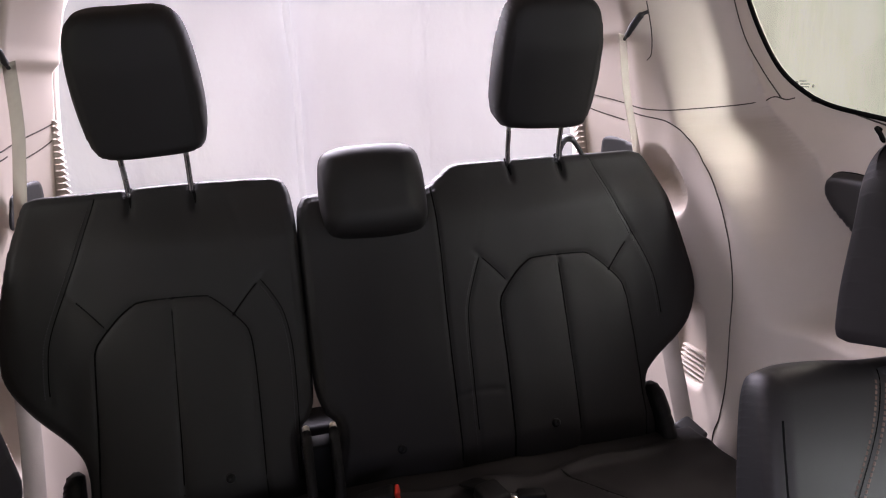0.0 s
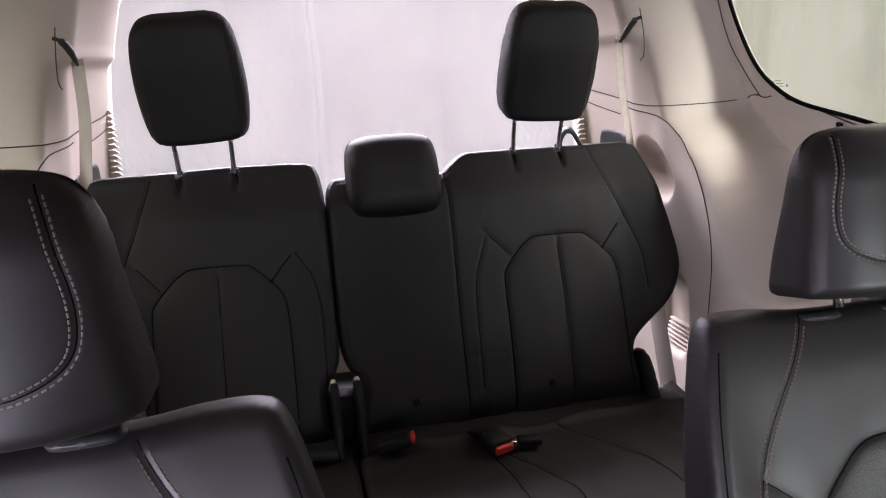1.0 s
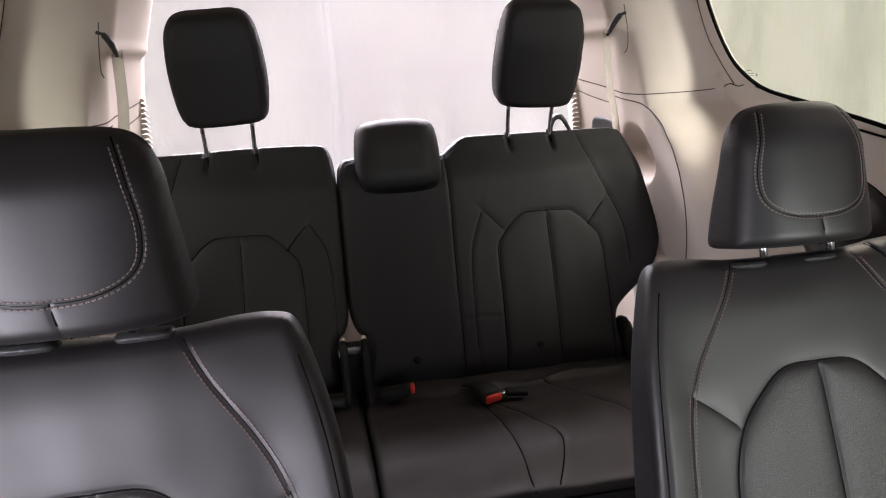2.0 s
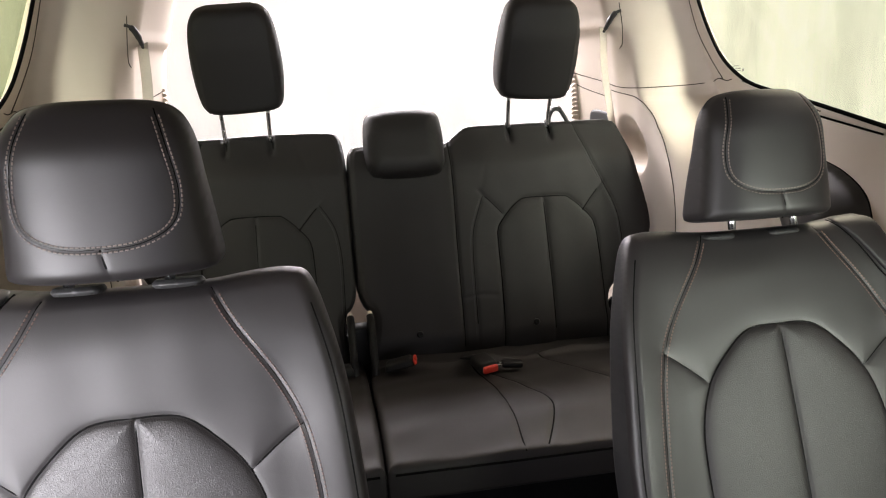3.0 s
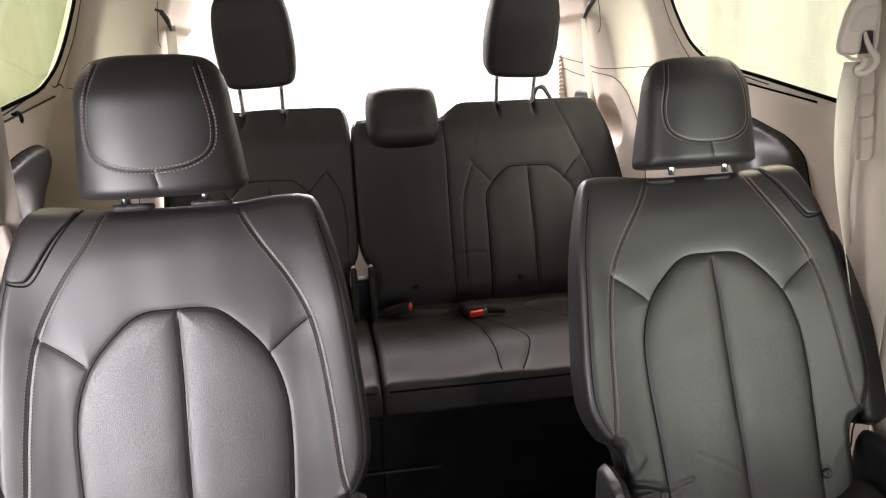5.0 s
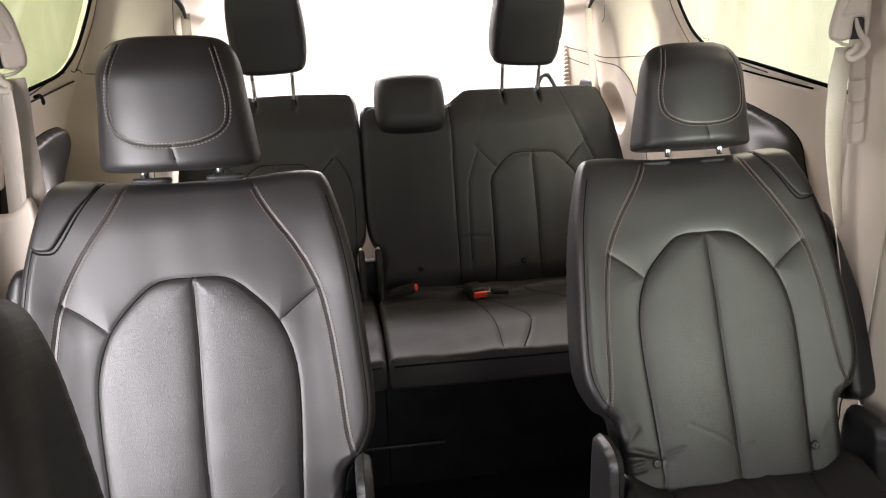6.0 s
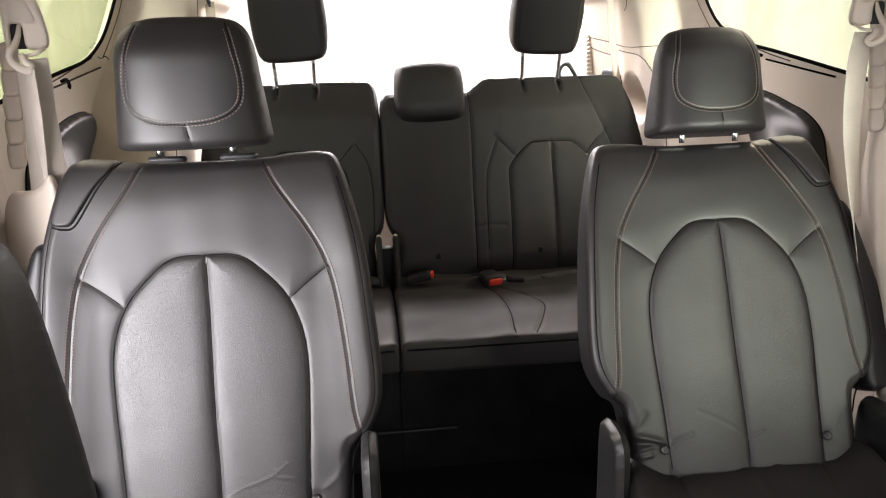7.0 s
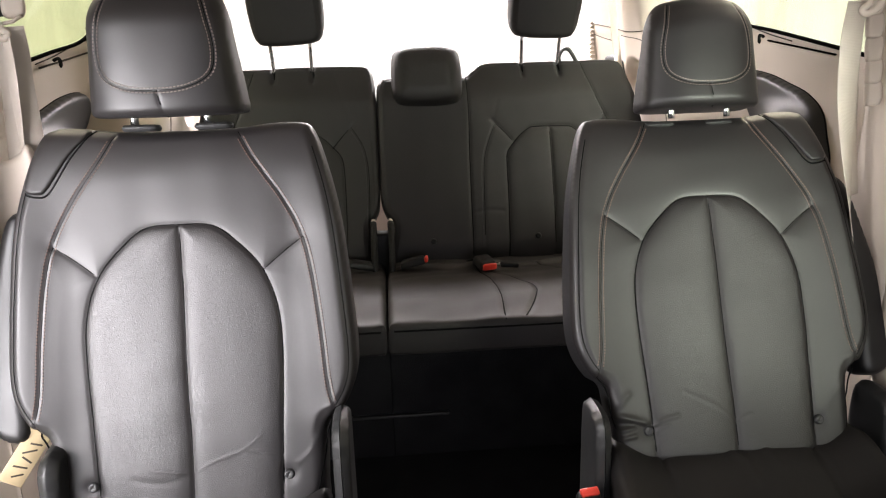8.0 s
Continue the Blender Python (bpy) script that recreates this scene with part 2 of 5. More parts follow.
def grid_sheet(outline, holes, h):
    """Square cells of size h that fill an outline with holes; their rim is moved onto it. Gives points, cells, rim edges, rim distance."""
    polys = [np.asarray(outline)] + [np.asarray(o) for o in holes]
    lo, hi = polys[0].min(0), polys[0].max(0)
    nx, ny = int((hi[0] - lo[0]) / h) + 2, int((hi[1] - lo[1]) / h) + 2
    gx, gy = lo[0] - 0.5 * h + h * np.arange(nx + 1), lo[1] - 0.5 * h + h * np.arange(ny + 1)
    P = np.stack(np.meshgrid(gx, gy, indexing="ij"), -1).reshape(-1, 2)
    C = np.stack(np.meshgrid(gx[:-1] + h / 2, gy[:-1] + h / 2, indexing="ij"), -1).reshape(-1, 2)
    keep = inside(C, polys[0])
    for o in polys[1:]:
        keep &= ~inside(C, o)
    ij = np.argwhere(keep.reshape(nx, ny))
    idx = lambda i, j: i * (ny + 1) + j
    F = np.stack([idx(ij[:, 0], ij[:, 1]), idx(ij[:, 0] + 1, ij[:, 1]), idx(ij[:, 0] + 1, ij[:, 1] + 1), idx(ij[:, 0], ij[:, 1] + 1)], 1)
    used, inv = np.unique(F, return_inverse=True)
    P, F = P[used], inv.reshape(F.shape)
    E = np.vstack([F[:, [0, 1]], F[:, [1, 2]], F[:, [2, 3]], F[:, [3, 0]]])
    key = np.sort(E, 1)
    _, first, count = np.unique(key[:, 0].astype(np.int64) * len(P) + key[:, 1], return_index=True, return_counts=True)
    rim = E[first[count == 1]]
    d = np.full(len(P), 1e9)
    near = P.copy()
    for o in polys:
        dd, nn = dist(P, o, True)
        m = dd < d
        d[m], near[m] = dd[m], nn[m]
    rv = np.unique(rim)
    P[rv] = near[rv]
    d[rv] = 0
    return P, F, rim, d


def rounded(d, r):
    return r - np.sqrt(np.maximum(r * r - np.maximum(r - d, 0) ** 2, 0))


def pad(name, outline, front, back, rf, rb, h, regions=None):
    """A closed cushion over an outline: front(P, d) and back(P, d) give its two faces, rounded by rf and rb at the rim.
    regions(centres) names each front cell's panel; gives {panel: mesh}, the back and rim under 'shell'."""
    P, F, rim, d = grid_sheet(outline, [], h)
    wf, wb = front(P, d) - rounded(d, rf), back(P, d) + rounded(d, rb)
    mid = np.minimum(wf, np.maximum(wb, (wf + wb) / 2))
    n = len(P)
    V = np.vstack([np.column_stack([P, wf]), np.column_stack([P, wb])])
    side = np.column_stack([rim[:, 0], rim[:, 0] + n, rim[:, 1] + n, rim[:, 1]])
    allF = np.vstack([F, F[:, ::-1] + n, side])
    N = vertex_normals(V, allF)
    centres = P[F].mean(1)
    tags = np.array(regions(centres)) if regions else np.full(len(F), "front")
    out = {}
    for tag in sorted(set(tags)):
        out[tag] = F[tags == tag]
    if regions:
        out["shell"] = np.vstack([F[:, ::-1] + n, side])
    else:
        out = {"front": allF}
    made = {}
    for tag, faces in out.items():
        used, inv = np.unique(faces, return_inverse=True)
        made[tag] = make_mesh(name + "_" + tag, V[used], inv.reshape(faces.shape), N[used])
    return made


def tube_data(pts, radius, sides=8, closed=False, cap=True):
    """A tube along 3D points; radius may be a list."""
    pts = [Vector(p) for p in pts]
    n = len(pts)
    rad = radius if hasattr(radius, "__len__") else [radius] * n
    V, F = [], []
    ref = Vector((0.31, 0.52, 0.8))
    for i, p in enumerate(pts):
        a, b = (pts[(i - 1) % n], pts[(i + 1) % n]) if closed else (pts[max(i - 1, 0)], pts[min(i + 1, n - 1)])
        t = (b - a).normalized()
        x = (ref - t * ref.dot(t)).normalized()
        ref = x
        y = t.cross(x)
        for k in range(sides):
            q = 2 * math.pi * k / sides
            V.append(p + (x * math.cos(q) + y * math.sin(q)) * rad[i])
    for i in range(n if closed else n - 1):
        j = (i + 1) % n
        for k in range(sides):
            m = (k + 1) % sides
            F.append((i * sides + k, i * sides + m, j * sides + m, j * sides + k))
    if cap and not closed:
        F += [tuple(range(sides))[::-1], tuple((n - 1) * sides + k for k in range(sides))]
    return V, F


def tube(name, pts, radius, sides=8, closed=False):
    return make_mesh(name, *tube_data(pts, radius, sides, closed))


def ribbon(name, pts, across, width, thick=0.0016, per=6, edge=True):
    """A webbing strap along pts; across gives its width direction at each of them."""
    c = curve_pts(pts, False, per)
    w = curve_pts(across, False, per)
    V, F = [], []
    n = len(c)
    for i in range(n):
        t = Vector(c[min(i + 1, n - 1)] - c[max(i - 1, 0)]).normalized()
        s = Vector(w[i])
        s = (s - t * s.dot(t)).normalized()
        o = t.cross(s) * thick / 2
        s = s * width / 2
        p = Vector(c[i])
        k = 0.94
        V += [p - s, p - s * k + o, p + s * k + o, p + s, p + s * k - o, p - s * k - o]
    for i in range(n - 1):
        for k in range(6):
            m = (k + 1) % 6
            F.append((i * 6 + k, i * 6 + m, i * 6 + 6 + m, i * 6 + 6 + k))
    F += [tuple(range(6))[::-1], tuple((n - 1) * 6 + k for k in range(6))]
    return make_mesh(name, V, F)


def bm_mesh(name, bm, smooth_it=True):
    me = bpy.data.meshes.new(name)
    bm.to_mesh(me)
    bm.free()
    if smooth_it:
        me.shade_smooth()
    return me


def rounded_box(name, sx, sy, sz, r=0.006, seg=3, taper=1.0):
    """A box with rounded edges, centred; taper narrows its top."""
    bm = bmesh.new()
    bmesh.ops.create_cube(bm, size=1)
    for v in bm.verts:
        k = taper if v.co.z > 0 else 1
        v.co = Vector((v.co.x * sx * k, v.co.y * sy * k, v.co.z * sz))
    bmesh.ops.bevel(bm, geom=list(bm.edges), offset=min(r, 0.45 * min(sx, sy, sz)), segments=seg, profile=0.5, affect="EDGES")
    return bm_mesh(name, bm)


def slab(name, outline, thick, r=0.004, h=0.008):
    """A flat plate of an outline with rounded rims, its face at +w."""
    return pad(name, outline, lambda P, d: np.zeros(len(P)), lambda P, d: np.full(len(P), -thick), r, r, h)["front"]


def part(name, data, mat, parent, label="", m=None):
    """One mesh under a thing or a part; m is its pose in the parent."""
    if isinstance(data, bmesh.types.BMesh):
        data = bm_mesh(name, data)
    if mat and not data.materials:
        data.materials.append(mat)
    ob = new(name, data)
    ob.parent = parent
    if m is not None:
        ob.matrix_basis = m
    return tagged(ob, label)


def thing(name, label, category, m=None, group="", kind="", data=None, mat=None):
    if data and mat and not data.materials:
        data.materials.append(mat)
    ob = new(name, data)
    if m is not None:
        ob.matrix_basis = m
    return tagged(ob, label, category, group, kind)


def stitches(name, line, front, gap=0.0054, length=0.0036, offset=0.0, lift=0.0008, size=0.0007):
    """Single thread stitches laid along a line on a padded face."""
    p = np.asarray(line)
    seg = np.hypot(*np.diff(p, axis=0).T)
    s = np.concatenate([[0], np.cumsum(seg)])
    at = np.arange(gap, s[-1] - gap, gap)
    x = np.stack([np.interp(at, s, p[:, 0]), np.interp(at, s, p[:, 1])], 1)
    x2 = np.stack([np.interp(at + 1e-3, s, p[:, 0]), np.interp(at + 1e-3, s, p[:, 1])], 1)
    t = x2 - x
    t /= np.hypot(*t.T)[:, None]
    nrm = np.stack([-t[:, 1], t[:, 0]], 1)
    x = x + nrm * offset
    a, b = x - t * length / 2, x + t * length / 2
    wa, wm, wb = front(a), front(x), front(b)
    V, F = [], []
    for i in range(len(x)):
        k = len(V)
        o = nrm[i] * size
        for q, w, up in ((a[i], wa[i], 0.0), (x[i], wm[i], size), (b[i], wb[i], 0.0)):
            V += [(*(q - o), w + lift - size), (*q, w + lift + size * 0.6 + up * 0.5), (*(q + o), w + lift - size)]
        F += [(k, k + 3, k + 4, k + 1), (k + 1, k + 4, k + 5, k + 2), (k + 3, k + 6, k + 7, k + 4), (k + 4, k + 7, k + 8, k + 5)]
    return make_mesh(name, V, F)


def seam_cord(name, line, front, radius=0.0017, sink=0.0005):
    """The dark welt that lies in a sewn seam."""
    w = front(np.asarray(line))
    return tube(name, [(a, b, c - sink) for (a, b), c in zip(line, w)], radius, 6)


def inset(outline, d):
    """A closed outline moved inwards by d."""
    p = np.asarray(outline)
    t = np.roll(p, -1, axis=0) - np.roll(p, 1, axis=0)
    n = np.column_stack([-t[:, 1], t[:, 0]]) / np.maximum(np.hypot(*t.T), 1e-9)[:, None]
    c = p + n * d
    return c if inside(c[:1], p)[0] else p - n * d


def back_frame(p0, recline):
    """The pose of a seat back: u to the right, v up along the back, w out of its face to the front of the van."""
    a = radians(recline)
    m = Matrix(((1, 0, 0), (0, math.sin(a), -math.cos(a)), (0, math.cos(a), math.sin(a)))).to_4x4()
    return Matrix.Translation(p0) @ m


def mirror(points):
    """A closed outline from its right half, from the top middle down."""
    right = [p for p in points]
    return right + [(-u, v) for u, v in reversed(right) if abs(u) > 1e-6]


# ---- the setting: booth, then the van's shell ----
def curtain(name, mat, label, a, b, top, bottom, depth, seed):
    """A hung cloth from a to b (x, y), with vertical folds."""
    a, b = Vector((*a, 0)), Vector((*b, 0))
    t = (b - a).normalized()
    nrm = Vector((-t.y, t.x, 0))
    L = (b - a).length
    V, F = [], []
    nu, nv = 150, 40
    for i in range(nu + 1):
        for j in range(nv + 1):
            s, z = L * i / nu, bottom + (top - bottom) * j / nv
            k = noise.noise((s * 1.7 + seed, z * 0.25, seed)) + 0.4 * noise.noise((s * 5 + seed, z * 0.9, 3 + seed))
            V.append(a + t * s + nrm * depth * k + Vector((0, 0, z)))
    for i in range(nu):
        for j in range(nv):
            k = i * (nv + 1) + j
            F.append((k, k + nv + 1, k + nv + 2, k + 1))
    me = make_mesh(name, V, F)
    return thing(name, label, "backdrop", kind="structure", data=me, mat=mat)


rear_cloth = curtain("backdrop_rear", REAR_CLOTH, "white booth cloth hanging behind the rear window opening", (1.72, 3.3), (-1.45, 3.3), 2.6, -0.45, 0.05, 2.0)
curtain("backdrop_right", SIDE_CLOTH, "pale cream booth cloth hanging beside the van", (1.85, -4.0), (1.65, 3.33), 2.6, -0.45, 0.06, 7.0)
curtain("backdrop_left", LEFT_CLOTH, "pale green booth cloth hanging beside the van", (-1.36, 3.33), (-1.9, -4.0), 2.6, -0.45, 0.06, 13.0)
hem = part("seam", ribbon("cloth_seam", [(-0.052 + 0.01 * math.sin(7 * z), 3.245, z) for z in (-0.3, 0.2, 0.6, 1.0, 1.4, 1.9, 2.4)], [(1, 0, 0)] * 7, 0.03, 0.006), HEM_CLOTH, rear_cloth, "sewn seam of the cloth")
V = [(-40, -40, -0.45), (40, -40, -0.45), (40, 40, -0.45), (-40, 40, -0.45)]
thing("ground", "smooth grey booth floor under the van", "ground", kind="structure", data=make_mesh("ground", V, [(0, 1, 2, 3)]), mat=CONCRETE)

FLOOR_Z = -0.12
WIN = curve_pts([(0.905, 0.883), (1.1, 0.915), (1.23, 0.936), (1.36, 0.957), (1.43, 0.985), (1.485, 1.03), (1.52, 1.10), (1.54, 1.18), (1.545, 1.26), (1.50, 1.315), (1.3, 1.33), (1.05, 1.33), (0.86, 1.32), (0.79, 1.27), (0.77, 1.1), (0.775, 0.89), (0.80, 0.868)], True, 6)
JOINTS = [
    curve_pts([(1.455, 0.970), (1.48, 0.966), (1.51, 0.971), (1.53, 0.968), (1.545, 0.962), (1.56, 0.955), (1.60, 0.952), (1.65, 0.952), (1.70, 0.957), (1.80, 0.972), (1.96, 0.992)], False, 16),
    curve_pts([(1.497, 0.971), (1.538, 1.03), (1.572, 1.10), (1.582, 1.2), (1.58, 1.35)], False, 10),
    curve_pts([(1.72, 0.944), (1.598, 0.925), (1.535, 0.898), (1.474, 0.853), (1.422, 0.795), (1.386, 0.73), (1.366, 0.668), (1.358, 0.605), (1.362, 0.524), (1.368, 0.408), (1.386, 0.321), (1.409, 0.242), (1.41, 0.0)], False, 10),
    curve_pts([(1.95, 0.955), (1.85, 0.938), (1.76, 0.925)], False, 8),
]


def wall_x(P):
    """How far out the van's side trim stands at (y, z): a flat side, a shelf below it, and the rear pillar with a face to the front."""
    y, z = P[:, 0], P[:, 1]
    back = smooth(0.82, 0.95, y)
    base = 0.895 - 0.30 * np.maximum(z - 0.93, 0) - 0.02 * smooth(0.93, 0.3, z) - 0.12 * smooth(0.61, 0.55, z) * back
    base = base - 0.085 * smooth(0.76, 0.68, y)
    yf = np.interp(z, [0, 0.25, 0.4, 0.6, 0.67, 0.73, 0.795, 0.853, 0.898, 0.925, 0.95, 1.0, 1.1, 1.17, 1.4], [1.38, 1.37, 1.335, 1.315, 1.325, 1.345, 1.383, 1.432, 1.492, 1.535, 1.55, 1.565, 1.588, 1.60, 1.60])
    inner = np.interp(z, [0, 0.7, 0.95, 1.15, 1.4], [0.695, 0.69, 0.685, 0.69, 0.64])
    inner = inner - np.interp(z, [0.7, 0.95, 1.15, 1.4], [0, 0.023, 0.053, 0.07]) * smooth(1.60, 1.70, y) - 0.02 * smooth(1.7, 1.95, y)
    # the hollow in front of the pillar narrows its face downwards
    ridge = np.minimum(base, np.interp(z, [0, 0.6, 0.70, 0.784, 0.83, 0.88, 0.93], [0.70, 0.70, 0.715, 0.75, 0.79, 0.84, 0.89]))
    reach = np.interp(z, [0, 0.55, 0.62, 0.70, 0.80, 0.87, 0.93], [0.12, 0.13, 0.11, 0.07, 0.04, 0.03, 0.02])
    x = base - (base - ridge) * smooth(yf - reach, yf, y) ** 1.3
    k = 1 - (1 - np.clip((y - yf + 0.006) / np.interp(z, [0.6, 0.95], [0.05, 0.065]), 0, 1)) ** 2.4
    x = x * (1 - k) + inner * k
    # the storage scoop beside the rear bench and the vent recess below it
    a, b = (y - 1.612) * 0.8 + (z - 0.797) * 0.6, (z - 0.797) * 0.8 - (y - 1.612) * 0.6
    q = (np.abs(a / 0.098) ** 2.6 + np.abs(b / 0.055) ** 2.6) ** (1 / 2.6)
    x = x + 0.055 * smooth(1.0, 0.6, q)
    x = x - 0.016 * smooth(1.10, 1.125, z) * smooth(1.64, 1.68, y)
    q = (((y - 1.52) / 0.08) ** 4 + ((z - 0.45) / 0.11) ** 4) ** 0.25
    x = x + 0.03 * smooth(1.0, 0.7, q)
    x = x + 0.004 * gauss(z - (0.876 + 0.125 * (y - 0.95)), 0.007) * smooth(1.46, 1.40, y) * smooth(0.93, 0.98, y)
    return x


def side_wall(side, name):
    out = [(0.55, FLOOR_Z), (1.98, FLOOR_Z), (1.98, 1.40), (0.55, 1.40)]
    out = np.vstack([np.linspace(out[i], out[(i + 1) % 4], 80, endpoint=False) for i in range(4)])
    P, F, rim, d = grid_sheet(out, [WIN], 0.0075)
    x = wall_x(P)
    for j in JOINTS:
        x = x + 0.0012 * gauss(dist(P, j)[0], 0.008)
    dw = dist(P, WIN, True)[0]
    x = x + 0.004 * smooth(0.03, 0.0, dw)
    n = len(P)
    V = np.vstack([np.column_stack([side * x, P]), np.column_stack([side * (x + 0.04 - 0.033 * smooth(0.06, 0.01, dw)), P])])
    sidef = np.column_stack([rim[:, 0], rim[:, 0] + n, rim[:, 1] + n, rim[:, 1]])
    allF = np.vstack([F, F[:, ::-1] + n, sidef])
    if side > 0:
        allF = allF[:, ::-1]
    N = vertex_normals(V, allF)
    w = thing(name, "beige moulded side trim of the van with panel joints", "wall", kind="structure", data=make_mesh(name, V, allF, N), mat=BEIGE)
    for i in range(6):
        part("vent_rib", rounded_box("vent_rib", 0.014, 0.12, 0.0045, 0.0015, 1), BEIGE, w, "", Matrix.Translation((side * 0.708, 1.505 - 0.004 * i, 0.368 + 0.012 * i)))
    for j in JOINTS:
        part("panel_gap", tube("panel_gap", [(side * (a + 0.0006), b, c) for a, (b, c) in zip(wall_x(j), j)], 0.0014, 6), GAP, w, "thin dark gap between trim panels")
    return w


def window(side, name):
    w = thing(name, "fixed rear quarter window with dark rubber seal, cloth behind it", "window", kind="structure")
    P = np.array(WIN)
    x = wall_x(P) + 0.003
    pts = [(side * a, p[0], p[1]) for a, p in zip(x, P)]
    part("window_frame", tube("window_seal", pts, 0.0046, 8, True), WELT, w, "black rubber seal")
    c = P.mean(0)
    V, F = [], []
    for off in (0.006, 0.010):
        k = len(V)
        rings = 6
        for r in range(rings + 1):
            q = c + (P - c) * (r / rings * 1.015)
            xx = 0.895 - 0.30 * np.maximum(q[:, 1] - 0.93, 0) + 0.002 + off
            V += [(side * a, b[0], b[1]) for a, b in zip(xx, q)]
        n = len(P)
        for r in range(rings):
            for i in range(n):
                j = (i + 1) % n
                F.append((k + r * n + i, k + r * n + j, k + (r + 1) * n + j, k + (r + 1) * n + i))
    pane = part("pane", make_mesh("quarter_pane", V, F), GLASS, w, "clear glass pane")
    pane.visible_shadow = False
    # the maker's mark, too small to read: plain bars
    for y, z, ly, lz in [(1.447, 1.0, 0.009, 0.007), (1.428, 1.004, 0.020, 0.0022), (1.424, 0.998, 0.026, 0.0022), (1.424, 0.9925, 0.022, 0.0018), (1.402, 0.994, 0.006, 0.006)]:
        part("print_bar", rounded_box("print_bar", 0.0006, ly, lz, 0.0002, 1), ETCH, w, "faint grey etched print", Matrix.Translation((side * (0.895 - 0.3 * (z - 0.93) + 0.0055), y, z)))
    # the sill slot and its little coat hook
    slot = [(side * (0.893 - 0.004), y, 0.876 + 0.125 * (y - 0.95)) for y in (np.linspace(0.925, 1.22, 12) if side > 0 else np.linspace(1.12, 1.48, 12))]
    part("sill_slot", tube("sill_slot", slot, 0.0024, 6), WELT if side > 0 else GAP, w, "dark slot along the sill")
    sill = curve_pts([(1.408, 0.966), (1.32, 0.948), (1.23, 0.926), (1.12, 0.906)], False, 6)
    part("sill_gap", tube("sill_gap", [(side * (a + 0.0004), b, c) for a, (b, c) in zip(wall_x(sill), sill)], 0.0015, 6), GAP, w, "thin dark gap below the seal")
    return w


wall_right = side_wall(1, "wall_right")
wall_left = side_wall(-1, "wall_left")
window_right = window(1, "window_1")
window_left = window(-1, "window_2")


def coat_hook(side, y):
    z = 0.872 + 0.125 * (y - 0.95)
    x = 0.885
    pts = curve_pts([(side * x, y, z + 0.012), (side * (x - 0.014), y - 0.006, z + 0.016), (side * (x - 0.028), y - 0.03, z + 0.008), (side * (x - 0.034), y - 0.045, z - 0.004)], False, 5)
    return thing("shade_hook", "small black sunshade hook on the window sill", "hook", data=tube("shade_hook", pts, [0.004] * (len(pts) - 3) + [0.0045, 0.0035, 0.002], 8), mat=WELT)


coat_hook(1, 1.235)
coat_hook(-1, 1.19)


# Unseen side wall; its opening is made up to shape the added lamp's light.
def front_wall(side, name):
    end, top = (0.35, 0.88) if side > 0 else (0.42, 1.30)
    hole = [(-1.2, 0.0), (end - 0.02, 0.0), (end, 0.6), (end - 0.02, top), (-1.2, top)]
    out = [(-2.0, FLOOR_Z), (0.55, FLOOR_Z), (0.55, 1.40), (-2.0, 1.40)]
    out = np.vstack([np.linspace(out[i], out[(i + 1) % 4], 40, endpoint=False) for i in range(4)])
    P, F, rim, d = grid_sheet(out, [np.vstack([np.linspace(hole[i], hole[(i + 1) % 5], 20, endpoint=False) for i in range(5)])], 0.03)
    x = 0.81 - 0.30 * np.maximum(P[:, 1] - 0.93, 0) - 0.02 * smooth(0.93, 0.3, P[:, 1]) + 0.06 * smooth(0.2, -0.2, P[:, 0])
    n = len(P)
    V = np.vstack([np.column_stack([side * x, P]), np.column_stack([side * (x + 0.05), P])])
    allF = np.vstack([F, F[:, ::-1] + n, np.column_stack([rim[:, 0], rim[:, 0] + n, rim[:, 1] + n, rim[:, 1]])])
    if side > 0:
        allF = allF[:, ::-1]
    return thing(name, "unseen beige side wall with an opening added for light", "wall", kind="structure", data=make_mesh(name, V, allF), mat=BEIGE)


front_wall(1, "wall_front_right")
front_wall(-1, "wall_front_left")


def plate(name, label, category, x0, x1, y0, y1, z0, z1, mat):
    me = rounded_box(name, x1 - x0, y1 - y0, z1 - z0, 0.01, 2)
    return thing(name, label, category, Matrix.Translation(((x0 + x1) / 2, (y0 + y1) / 2, (z0 + z1) / 2)), kind="structure", data=me, mat=mat)


plate("floor", "black carpeted floor of the van", "floor", -0.95, 0.95, -2.0, 2.05, FLOOR_Z - 0.06, FLOOR_Z, CARPET)
plate("ceiling", "pale cloth headliner of the van", "ceiling", -0.93, 0.93, -1.3, 2.05, 1.37, 1.43, LINER)
plate("wall_front", "dark dashboard panel under the windscreen", "wall", -0.93, 0.93, -2.05, -1.99, FLOOR_Z, 0.85, PLASTIC)


